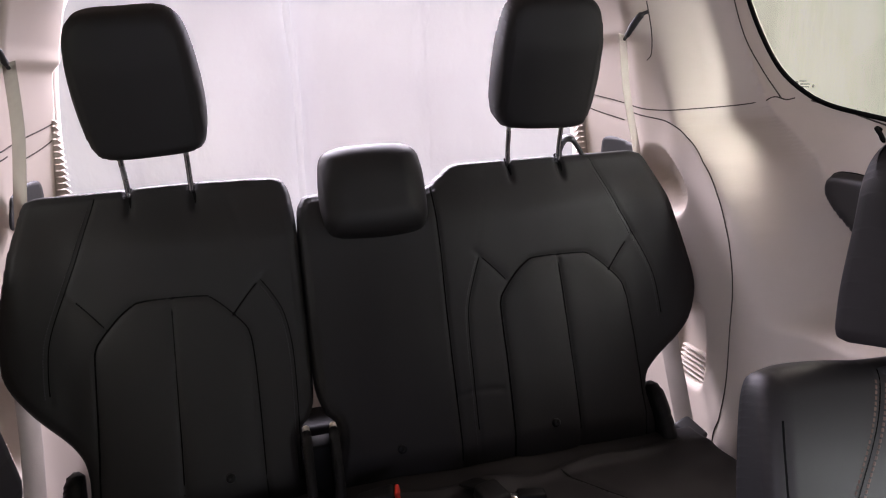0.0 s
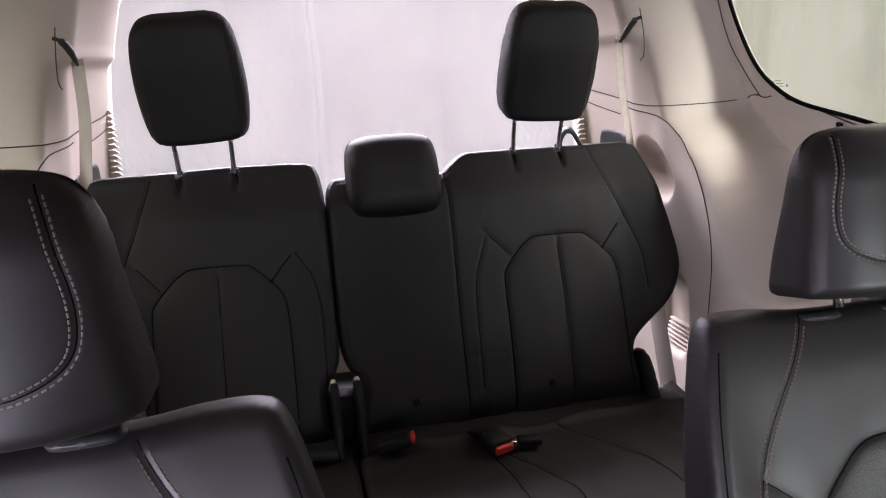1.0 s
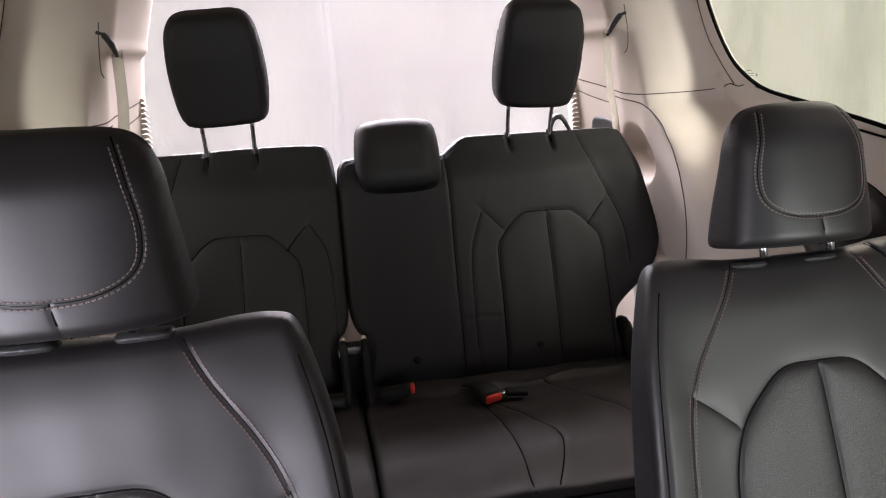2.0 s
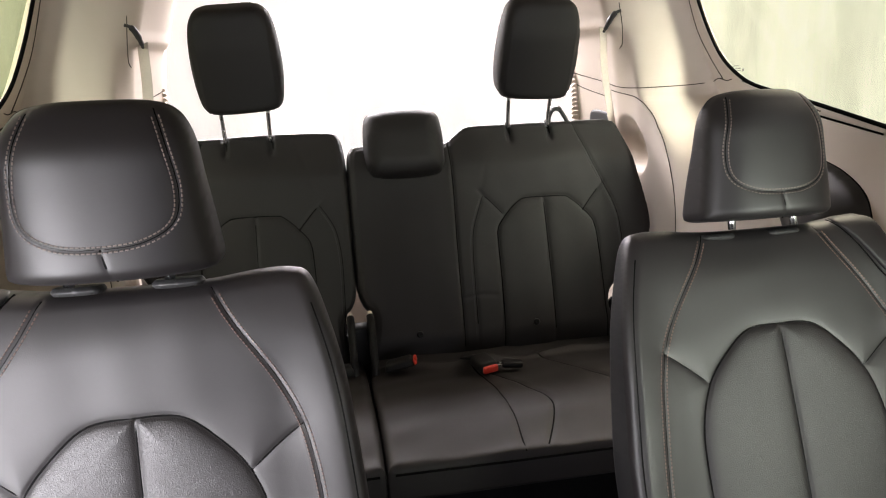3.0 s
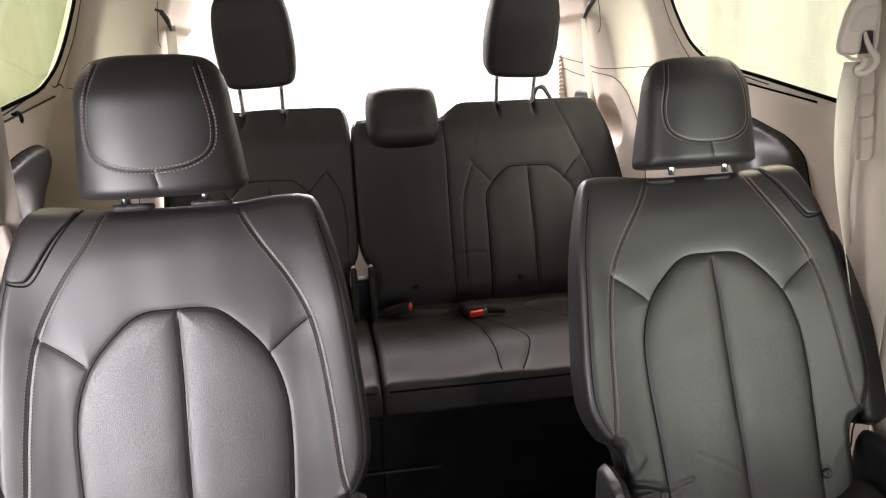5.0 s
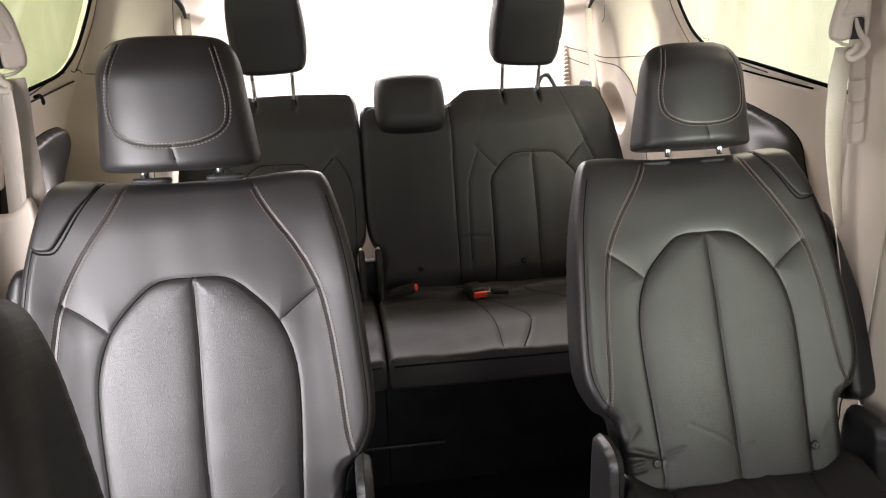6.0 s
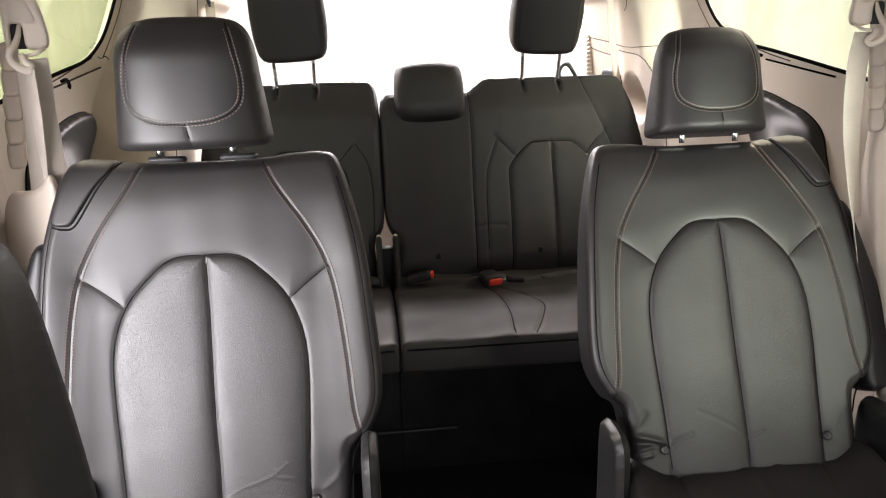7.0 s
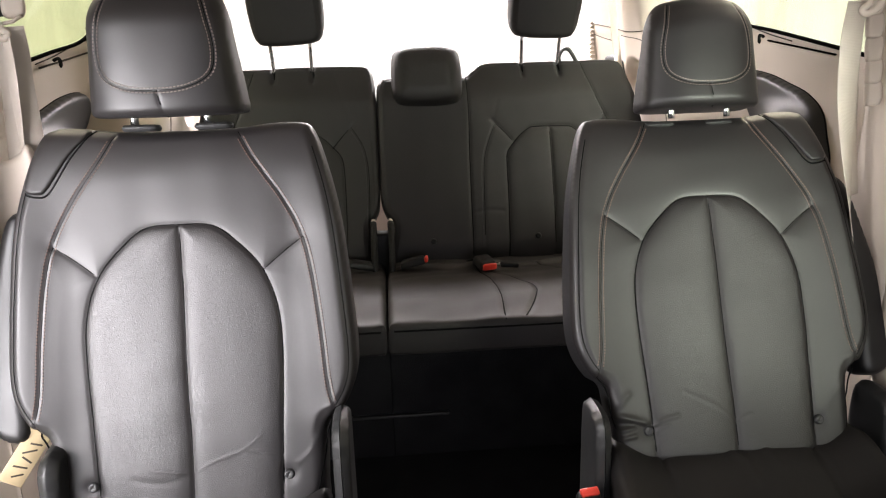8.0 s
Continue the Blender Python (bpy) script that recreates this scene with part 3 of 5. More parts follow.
def rear_frame():
    half = [(0, 1.345), (0.46, 1.345), (0.545, 1.31), (0.60, 1.24), (0.635, 1.1), (0.655, 0.9), (0.665, 0.78), (0.67, 0.6), (0.66, 0.5), (0.62, 0.46), (0, 0.45)]
    hole = curve_pts(mirror(half), True, 5)
    out = [(-0.93, FLOOR_Z), (0.93, FLOOR_Z), (0.93, 1.42), (-0.93, 1.42)]
    out = np.vstack([np.linspace(out[i], out[(i + 1) % 4], 60, endpoint=False) for i in range(4)])
    P, F, rim, d = grid_sheet(out, [hole], 0.02)
    dh = dist(P, hole, True)[0]
    y = 1.985 + 0.03 * smooth(0.05, 0, dh)
    n = len(P)
    V = np.vstack([np.column_stack([P[:, 0], y, P[:, 1]]), np.column_stack([P[:, 0], y * 0 + 2.07, P[:, 1]])])
    allF = np.vstack([F, F[:, ::-1] + n, np.column_stack([rim[:, 0], rim[:, 0] + n, rim[:, 1] + n, rim[:, 1]])])
    return thing("wall_rear", "beige frame round the rear window opening", "wall", kind="structure", data=make_mesh("wall_rear", V, allF), mat=BEIGE)


rear_frame()
plate("trim_rear_sill", "black plastic sill along the foot of the tailgate", "sill", -0.62, 0.62, 1.86, 1.98, FLOOR_Z, 0.205, MATT)


def toothed_strip(side):
    """A notched edge of the pillar trim beside the rear opening."""
    V, F = [], []
    z0, z1, n = 0.80, 1.0, 14
    for i in range(n):
        a, b = z0 + (z1 - z0) * i / n, z0 + (z1 - z0) * (i + 1) / n
        k = len(V)
        for y in (1.955, 1.967):
            V += [(side * 0.655, y, a), (side * 0.655, y, b), (side * 0.632, y, b - 0.001), (side * 0.623, y, (a + b) / 2 - 0.002)]
        F += [(k, k + 1, k + 2, k + 3), (k + 4, k + 7, k + 6, k + 5), (k + 3, k + 2, k + 6, k + 7), (k, k + 3, k + 7, k + 4), (k + 1, k + 5, k + 6, k + 2), (k, k + 4, k + 5, k + 1)]
    me = make_mesh("toothed_trim", V, F)
    me.shade_flat()
    return thing("trim_toothed", "pale notched trim strip beside the rear opening", "trim", kind="structure", data=me, mat=BEIGE)


toothed_strip(1)
toothed_strip(-1)


# ---- second-row captain seats ----
S2_OUT = curve_pts(mirror([(0, 0.161), (0.055, 0.161), (0.1, 0.163), (0.15, 0.169), (0.195, 0.169), (0.219, 0.155), (0.240, 0.09), (0.256, 0.01), (0.267, -0.1), (0.274, -0.21), (0.268, -0.265), (0.246, -0.308), (0.219, -0.335), (0.213, -0.43), (0.203, -0.488), (0.1, -0.5), (0, -0.5)]), True, 6)
S2_BOL = [curve_pts([(s * u, v) for u, v in [(0.098, 0.152), (0.122, 0.108), (0.165, 0.043), (0.193, -0.013), (0.208, -0.075), (0.219, -0.17), (0.226, -0.262), (0.237, -0.312)]], False, 6) for s in (-1, 1)]
S2_ARCH = curve_pts([(-0.142, -0.492), (-0.148, -0.34), (-0.154, -0.21), (-0.150, -0.135), (-0.129, -0.074), (-0.093, -0.03), (-0.053, 0.0), (0, 0.004), (0.053, 0.0), (0.093, -0.03), (0.129, -0.074), (0.150, -0.135), (0.154, -0.21), (0.148, -0.34), (0.142, -0.492)], False, 6)
S2_MID = curve_pts([(0, 0.004), (0.002, -0.1), (0.001, -0.25), (0.003, -0.36), (0.002, -0.485)], False, 6)
S2_TIES = [curve_pts([(s * 0.196, -0.024), (s * 0.165, -0.046), (s * 0.131, -0.074)], False, 4) for s in (-1, 1)]
S2_TUCKS = [curve_pts([(s * 0.262, -0.324), (s * 0.252, -0.318), (s * 0.235, -0.312)], False, 5) for s in (-1, 1)]
S2_SKIRTS = [curve_pts([(s * 0.236, -0.312), (s * 0.222, -0.338), (s * 0.2155, -0.375), (s * 0.2075, -0.412), (s * 0.198, -0.452)], False, 5) for s in (-1, 1)]
CREASES_SLID = [(curve_pts(c, False, 6), a, w) for c, a, w in [
    ([(0.006, -0.397), (0.037, -0.379), (0.083, -0.364), (0.113, -0.343)], 0.0006, 0.0022),
    ([(-0.06, -0.386), (-0.03, -0.391), (-0.002, -0.397)], 0.0006, 0.0026),
    ([(0.092, -0.364), (0.12, -0.37), (0.147, -0.378)], 0.0006, 0.0026),
    ([(-0.09, -0.40), (-0.05, -0.408), (-0.01, -0.404)], -0.0008, 0.006),
    ([(0.205, -0.35), (0.19, -0.375), (0.172, -0.39)], 0.0009, 0.005)]]
CREASES_RECLINED = [(curve_pts(c, False, 6), a, w) for c, a, w in [
    ([(-0.213, -0.381), (-0.192, -0.385), (-0.16, -0.396)], 0.0036, 0.0062),
    ([(-0.212, -0.394), (-0.185, -0.396), (-0.166, -0.40)], -0.002, 0.005),
    ([(-0.213, -0.408), (-0.198, -0.406), (-0.180, -0.402)], 0.003, 0.0046),
    ([(-0.214, -0.419), (-0.198, -0.4185), (-0.180, -0.416)], 0.0028, 0.0045),
    ([(-0.208, -0.37), (-0.197, -0.355), (-0.185, -0.344)], 0.0022, 0.006),
    ([(-0.144, -0.40), (-0.125, -0.391), (-0.103, -0.386)], 0.0018, 0.004),
    ([(-0.144, -0.412), (-0.13, -0.405), (-0.12, -0.402)], 0.0012, 0.003),
    ([(-0.085, -0.346), (-0.032, -0.3735), (-0.004, -0.397)], 0.001, 0.004),
    ([(0.001, -0.403), (0.014, -0.397), (0.03, -0.391)], 0.0012, 0.0036),
    ([(0.205, -0.35), (0.178, -0.375), (0.165, -0.405)], 0.0009, 0.005)]]


def undulate(P, amp, seed):
    u, v = P[:, 0], P[:, 1]
    return amp * (np.sin(23 * u + 11 * v + seed) * np.sin(17 * v - 9 * u + 2 * seed) + 0.5 * np.sin(51 * u - 37 * v + 3 * seed) * np.sin(43 * v + 29 * u + seed))


def s2_front(P, d=None, creases=()):
    u, v = P[:, 0], P[:, 1]
    if d is None:
        d = dist(P, S2_OUT, True)[0]
    soft = [dist(P, S2_ARCH)[0], dist(P, S2_MID)[0]] + [dist(P, b)[0] for b in S2_BOL] + [dist(P, t)[0] for t in S2_TIES]
    arch, mid, bl, br, tl, tr = soft
    near = np.minimum.reduce([arch, tl, tr, np.minimum(bl, br) + 0.014, mid])
    au = np.abs(u)
    w = 0.014 * smooth(0.165, 0.26, au) * smooth(0.13, -0.02, v) * smooth(-0.44, -0.30, v)
    w = w - 0.9 * np.maximum(v - 0.075, 0) ** 2 / 0.09 * 0.25 - 0.035 * smooth(-0.45, -0.5, v)
    inpanel = inside(P, np.vstack([S2_ARCH, S2_ARCH[:1]]))
    w = w + np.where(inpanel, 0.0004 + 0.0085 * (1 - np.exp(-np.minimum(arch, mid) / 0.015)), 0.0036 * (1 - np.exp(-near / 0.018)))
    w = w - 0.0014 * gauss(arch, 0.003) - 0.0013 * gauss(mid, 0.003) - 0.001 * gauss(np.minimum(tl, tr), 0.003)
    for b in (bl, br):
        w = w - 0.0009 * gauss(b, 0.0026) + 0.0003 * gauss(b - 0.0055, 0.003)
    for t in S2_TUCKS:
        e = dist(P, t)[0]
        w = w - 0.004 * gauss(e, 0.0045) + 0.002 * gauss(e - 0.012, 0.007)
    for t in S2_SKIRTS:
        w = w - 0.0012 * gauss(dist(P, t)[0], 0.0028)
    edge = smooth(-0.36, -0.30, v) * smooth(0.13, 0.10, v)
    w = w - edge * 0.0016 * gauss(d - 0.014, 0.004)
    for line, a, wd in creases:
        w = w + a * gauss(dist(P, line)[0], wd)
    for s in (-1, 1):
        w = w - 0.004 * gauss(np.hypot(u - s * 0.155, v + 0.409), 0.013)
    return w + undulate(P, 0.0008, 1.0)


def s2_rim(P):
    d = dist(P, S2_OUT, True)[0]
    return s2_front(P, d) - rounded(d, 0.024)


def s2_regions(C):
    out = np.full(len(C), "shoulder_panel", dtype=object)
    ip = inside(C, np.vstack([S2_ARCH, S2_ARCH[:1]]))
    below = C[:, 1] < -0.024 - (0.196 - np.abs(C[:, 0])) * 0.77
    out[(~ip) & below & (C[:, 0] < 0)] = "side_strip_a"
    out[(~ip) & below & (C[:, 0] >= 0)] = "side_strip_b"
    midu = np.interp(C[:, 1], S2_MID[::-1, 1], S2_MID[::-1, 0])
    out[ip & (C[:, 0] < midu)] = "centre_panel_a"
    out[ip & (C[:, 0] >= midu)] = "centre_panel_b"
    for s, b, t in ((-1, S2_BOL[0], "bolster_a"), (1, S2_BOL[1], "bolster_b")):
        lim = np.interp(C[:, 1], b[::-1, 1], np.abs(b[::-1, 0]))
        out[(C[:, 0] * s > lim) & (C[:, 1] > -0.318)] = t
    return list(out)


S2_BACKS = [pad("captain_back", S2_OUT, lambda P, d, c=c: s2_front(P, d, c), lambda P, d: -0.085 - 0.02 * smooth(0.1, -0.2, P[:, 1]), 0.024, 0.03, 0.0023, s2_regions) for c in (CREASES_SLID, CREASES_RECLINED)]
PANEL_NAME = {"shoulder_panel": "shoulder_panel", "side_strip_a": "side_panel", "side_strip_b": "side_panel", "centre_panel_a": "centre_panel", "centre_panel_b": "centre_panel", "bolster_a": "bolster", "bolster_b": "bolster", "shell": "back_shell", "front": "cover"}
S2_STITCH = [stitches("bolster_stitch", b[1:-2], s2_rim, offset=o, size=0.00115) for b in S2_BOL for o in (-0.005, 0.005)]
S2_CORDS = [seam_cord("seat_seam", q, s2_rim, r) for q, r in ((S2_ARCH, 0.0019), (S2_MID, 0.0017), (S2_TIES[0], 0.0014), (S2_TIES[1], 0.0014), (S2_BOL[0], 0.0011), (S2_BOL[1], 0.0011), (S2_SKIRTS[0], 0.0014), (S2_SKIRTS[1], 0.0014))]
rim = inset(S2_OUT, 0.0135)
rim = np.roll(rim, -int(np.argmin(np.abs(rim[:, 0]) + (rim[:, 1] > 0) * 9)), axis=0)
rim = rim[(rim[:, 1] > -0.30) & (rim[:, 1] < 0.125)]
for s in (-1, 1):
    side_rim = rim[rim[:, 0] * s > 0]
    S2_CORDS.append(seam_cord("edge_piping", side_rim[np.argsort(side_rim[:, 1])], s2_rim, 0.0012))
BUTTON = pad("button", curve_pts([(0.0088 * math.cos(k * math.pi / 6), 0.0088 * math.sin(k * math.pi / 6)) for k in range(12)], True, 3), lambda P, d: 0.0045 - 0.0012 * gauss(np.hypot(*P.T), 0.0025) - 0.0008 * gauss(np.abs(P[:, 0] - 0.6 * P[:, 1]), 0.0012), lambda P, d: np.full(len(P), -0.003), 0.004, 0.001, 0.0011)["front"]

# headrest of the second row: u across, v up, w to the front
H2_OUT = curve_pts(mirror([(0, 0.208), (0.055, 0.206), (0.084, 0.195), (0.1, 0.165), (0.105, 0.11), (0.112, 0.035), (0.1135, 0.012), (0.104, 0.002), (0.05, 0.0), (0, 0.0)]), True, 6)
H2_SEAM = curve_pts([(-0.060, 0.207), (-0.074, 0.16), (-0.083, 0.105), (-0.076, 0.066), (-0.045, 0.046), (0, 0.041), (0.045, 0.046), (0.076, 0.066), (0.083, 0.105), (0.074, 0.16), (0.060, 0.207)], False, 8)
H2_TIE = np.array([(0.0, 0.041), (0.004, 0.02), (0.009, 0.0)])


def h2_front(P, d=None):
    u, v = P[:, 0], P[:, 1]
    s, t = dist(P, H2_SEAM)[0], dist(P, H2_TIE)[0]
    w = 0.056 - 0.03 * np.abs(u / 0.105) ** 3 - 0.03 * smooth(0.13, 0.21, v) ** 1.5
    w = w - 0.0012 * gauss(s, 0.0022) - 0.0012 * gauss(t, 0.0022) + 0.001 * (1 - np.exp(-np.minimum(s, t) / 0.012))
    return w + undulate(P, 0.0007, 4.0)


def h2_regions(C):
    poly = np.vstack([H2_SEAM, [(0.06, 0.25), (-0.06, 0.25)]])
    return list(np.where(inside(C, poly), "face", "surround"))


H2 = pad("captain_headrest", H2_OUT, h2_front, lambda P, d: -0.028 - 0.05 * smooth(0.215, 0.0, P[:, 1]), 0.019, 0.03, 0.0024, h2_regions)


def h2_rim(P):
    return h2_front(P) - rounded(dist(P, H2_OUT, True)[0], 0.019)


H2_STITCH = [stitches("headrest_stitch", H2_SEAM[2:-2], h2_rim, offset=o, size=0.00095) for o in (-0.0036, 0.0036)]
H2_CORDS = [seam_cord("headrest_seam", H2_SEAM[2:-2], h2_rim, 0.0011), seam_cord("headrest_seam", H2_TIE, h2_rim, 0.0015, 0.0)]
FLAP_OUT = {s: curve_pts([(s * u, v) for u, v in [(0.136, 0.163), (0.172, 0.172), (0.205, 0.168), (0.221, 0.13), (0.235, 0.08), (0.232, 0.066), (0.215, 0.061), (0.199, 0.068), (0.165, 0.122)]], True, 6) for s in (-1, 1)}


def flap_front(P, d):
    inner = inside(P, S2_OUT)
    return s2_front(P, np.full(len(P), 0.05)) - rounded(np.where(inner, dist(P, S2_OUT, True)[0], 0.0), 0.024) + 0.0042


FLAP = {s: pad("shoulder_flap", FLAP_OUT[s], flap_front, lambda P, d: np.full(len(P), -0.06), 0.0035, 0.01, 0.0026)["front"] for s in (-1, 1)}
FLAP_GAP = {s: seam_cord("flap_gap", curve_pts([(s * u, v) for u, v in [(0.1305, 0.163), (0.1615, 0.1195), (0.1955, 0.0635), (0.215, 0.0565), (0.232, 0.0615)]], False, 6), s2_rim, 0.0016) for s in (-1, 1)}
ARM_OUT = {s: curve_pts([(s * u, v) for u, v in [(0.250, 0.02), (0.266, 0.037), (0.287, 0.014), (0.312, -0.09), (0.330, -0.19), (0.338, -0.255), (0.326, -0.312), (0.295, -0.339), (0.262, -0.328), (0.262, -0.25), (0.262, -0.15), (0.256, -0.05)]], True, 6) for s in (-1, 1)}
ARM = {s: pad("armrest_pad", ARM_OUT[s], lambda P, d: -0.018 + undulate(P, 0.001, 2), lambda P, d: np.full(len(P), -0.11), 0.02, 0.028, 0.004)["front"] for s in (-1, 1)}
C2_OUT = curve_pts([(-0.205, -0.5), (0, -0.515), (0.205, -0.5), (0.235, -0.45), (0.24, -0.2), (0.225, -0.02), (0.2, 0.0), (0, 0.005), (-0.2, 0.0), (-0.225, -0.02), (-0.24, -0.2), (-0.235, -0.45)], True, 6)
C2_SEAMS = [curve_pts([(-0.13, 0.0), (-0.14, -0.2), (-0.13, -0.5)], False, 6), curve_pts([(0.13, 0.0), (0.14, -0.2), (0.13, -0.5)], False, 6)]


def c2_front(P, d):
    u, v = P[:, 0], P[:, 1]
    s = np.minimum(dist(P, C2_SEAMS[0])[0], dist(P, C2_SEAMS[1])[0])
    w = 0.03 * smooth(0.15, 0.23, np.abs(u)) - 0.06 * (v + 0.25) + 0.05 * smooth(-0.20, -0.065, v) + 0.006 * (1 - np.exp(-s / 0.02)) - 0.005 * gauss(s, 0.003)
    for line in ([(-0.03, -0.06), (0.0, -0.09), (0.01, -0.13)], [(0.03, -0.05), (0.05, -0.08), (0.055, -0.11)]):
        w = w + 0.003 * gauss(dist(P, curve_pts(line))[0], 0.007)
    return w + undulate(P, 0.0015, 3.0)


C2 = pad("captain_cushion", C2_OUT, c2_front, lambda P, d: np.full(len(P), -0.10), 0.03, 0.03, 0.006)["front"]
SLEEVE = slab("post_sleeve", curve_pts([(0.031, 0), (0.026, 0.013), (0.012, 0.018), (-0.012, 0.018), (-0.026, 0.013), (-0.031, 0), (-0.026, -0.013), (-0.012, -0.018), (0.012, -0.018), (0.026, -0.013)], True, 5), 0.010, 0.004, 0.003)
POST2 = tube("post", [(0, -0.036, 0), (0, -0.02, 0), (0, 0.03, 0)], 0.0062, 12)
COVER = {}
for wide in (0.027, 0.032):
    COVER[wide] = pad("recliner_cover", curve_pts([(-0.055, -0.16), (0.0, -0.17), (0.055, -0.15), (0.06, 0.0), (0.056, 0.085), (0.038, 0.110), (-0.015, 0.112), (-0.04, 0.102), (-0.052, 0.075), (-0.055, 0.0)], True, 6), lambda P, d, k=wide: np.full(len(P), k / 2), lambda P, d, k=wide: np.full(len(P), -k / 2), 0.014, 0.014, 0.006)["front"]
BASE2 = rounded_box("seat_base", 0.42, 0.40, 0.22, 0.03, 3, 0.92)


def captain_seat(p0, recline, label, outer, head_shift, panels):
    """A captain seat whose centre panel's top is at p0; outer is the side (-1 or 1) of its armrest and shoulder flap."""
    root = thing("captain_seat", label, "seat", Matrix.Translation((p0[0], p0[1] - 0.32, FLOOR_Z)), "captain seats")
    inv = root.matrix_basis.inverted()
    mb = inv @ back_frame(p0, recline) @ Matrix.Diagonal((1, 1, 1.0 if outer < 0 else 0.84, 1))
    back = part("backrest", panels["shell"], LEATHER_BACK, root, "padded backrest with black leather panels", mb)
    for tag, me in panels.items():
        if tag != "shell":
            part(PANEL_NAME[tag], me, PEBBLED if tag[:6] == "centre" else LEATHER, back)
    for me in S2_CORDS:
        part("seam", me, WELT, back, "dark sewn seam")
    for me in S2_STITCH:
        tagged(part("stitching", me, STITCH, back, "double row of brown thread"), kind="stuff")
    for s in (-1, 1):
        z = float(s2_front(np.array([(s * 0.155, -0.409)]))[0])
        part("button", BUTTON, GREY_PLASTIC, back, "round grey trim button", Matrix.Translation((s * 0.155, -0.409, z + 0.0022)))
    part("shoulder_flap", FLAP[outer], LEATHER, back, "smooth dark shoulder cap")
    part("flap_gap", FLAP_GAP[outer], WELT, back, "dark gap beside the shoulder cap")
    part("armrest", ARM[outer], LEATHER_BACK, root, "raised armrest beside the backrest", mb)
    # headrest on two steel posts
    a = radians(recline)
    top = Vector(p0) + Vector((0, math.sin(a), math.cos(a))) * 0.152 + Vector((0, math.cos(a), -math.sin(a))) * 0.045
    hm = inv @ back_frame(top + Vector(head_shift), recline - 10.5) @ Matrix.Diagonal((1.01 - 0.035 * outer, 0.975, 1.05 if outer < 0 else 0.92, 1))
    head = part("headrest", H2["shell"], LEATHER, root, "black leather headrest", hm)
    part("face_panel", H2["face"], LEATHER, head)
    part("surround_panel", H2["surround"], LEATHER, head)
    for me in H2_CORDS:
        part("seam", me, WELT, head, "dark sewn seam")
    for me in H2_STITCH:
        tagged(part("stitching", me, PALE_STITCH, head, "double row of pale brown thread"), kind="stuff")
    for s in (-1, 1):
        part("post", POST2, CHROME, head, "steel headrest post", Matrix.Translation((s * 0.055, 0.022, -0.004)))
        part("post_sleeve", SLEEVE, PLASTIC, root, "black plastic post guide", inv @ Matrix.Translation(top + Vector((s * 0.057 - (0.005 * outer if outer < 0 else 0.012), -0.026 + 0.006 * outer, 0.018 - 0.006 * outer))) @ pose(0, 0, 0, -recline * 0.6, 0, s * 2))
    # Duller leather copy here lifts the brightness of the shaded cushion.
    part("cushion", C2, DULLER_LEATHER, root, "black leather seat cushion", inv @ Matrix.Translation((p0[0], p0[1] - 0.115, 0.172)))
    part("seat_base", BASE2, PLASTIC, root, "black seat base", inv @ Matrix.Translation((p0[0], p0[1] - 0.36, 0.05)))
    for s in (-1, 1):
        wide = 0.027 if s != outer else 0.032
        part("recliner_cover", COVER[wide], PLASTIC, root, "dark grey plastic hinge cover", inv @ Matrix.Translation((p0[0] + s * (0.247 if s != outer else (0.207 if outer < 0 else 0.262)), p0[1] - (0.165 if outer > 0 else 0.13 if s != outer else 0.09), 0.195 if outer > 0 else 0.25 if s != outer else 0.205)) @ Matrix(((0, 0, 1), (1, 0, 0), (0, 1, 0))).to_4x4())
    return root


captain_seat((-0.445, 0.517, 0.643), 14.5, "black leather captain seat with stitched headrest, slid forward", -1, (-0.004, -0.039, 0.036), S2_BACKS[0])
captain_seat((0.479, 0.624, 0.628), 24.0, "black leather captain seat with stitched headrest, slid back and reclined", 1, (0.004, -0.037, 0.036), S2_BACKS[1])
captain_seat((-0.563, -0.39, 0.735), 18.0, "dark leather front seat beside the aisle", -1, (0, -0.03, 0.04), S2_BACKS[0])


# ---- third-row bench: a narrow and a wide section ----
def lift(outline):
    """Raises the top of a back, where it rolls away to the rear."""
    return np.column_stack([outline[:, 0], outline[:, 1] + 0.014 * smooth(0.44, 0.5, outline[:, 1])])


B3 = back_frame((0, 1.378, 0.376), 21.5)
L3_OUT = curve_pts([(-0.178, -0.10), (-0.168, 0.05), (-0.148, 0.085), (-0.136, 0.125), (-0.134, 0.23), (-0.133, 0.39), (-0.135, 0.47), (-0.145, 0.522), (-0.17, 0.539), (-0.25, 0.542), (-0.33, 0.544), (-0.44, 0.541), (-0.55, 0.538), (-0.605, 0.535), (-0.626, 0.51), (-0.64, 0.42), (-0.654, 0.33), (-0.657, 0.25), (-0.645, 0.205), (-0.61, 0.155), (-0.55, 0.085), (-0.532, 0.03), (-0.52, -0.10), (-0.34, -0.105)], True, 6)
L3_OUT = lift(L3_OUT)
R3_OUT = curve_pts([(-0.09, -0.09), (-0.098, 0.05), (-0.118, 0.085), (-0.131, 0.125), (-0.134, 0.185), (-0.134, 0.335), (-0.132, 0.45), (-0.122, 0.485), (-0.095, 0.497), (0.02, 0.496), (0.125, 0.492), (0.152, 0.507), (0.187, 0.532), (0.22, 0.537), (0.30, 0.538), (0.43, 0.537), (0.56, 0.536), (0.605, 0.533), (0.632, 0.51), (0.65, 0.41), (0.671, 0.27), (0.665, 0.21), (0.63, 0.15), (0.555, 0.085), (0.533, 0.04), (0.518, -0.10), (0.2, -0.10)], True, 6)
R3_OUT = lift(R3_OUT)


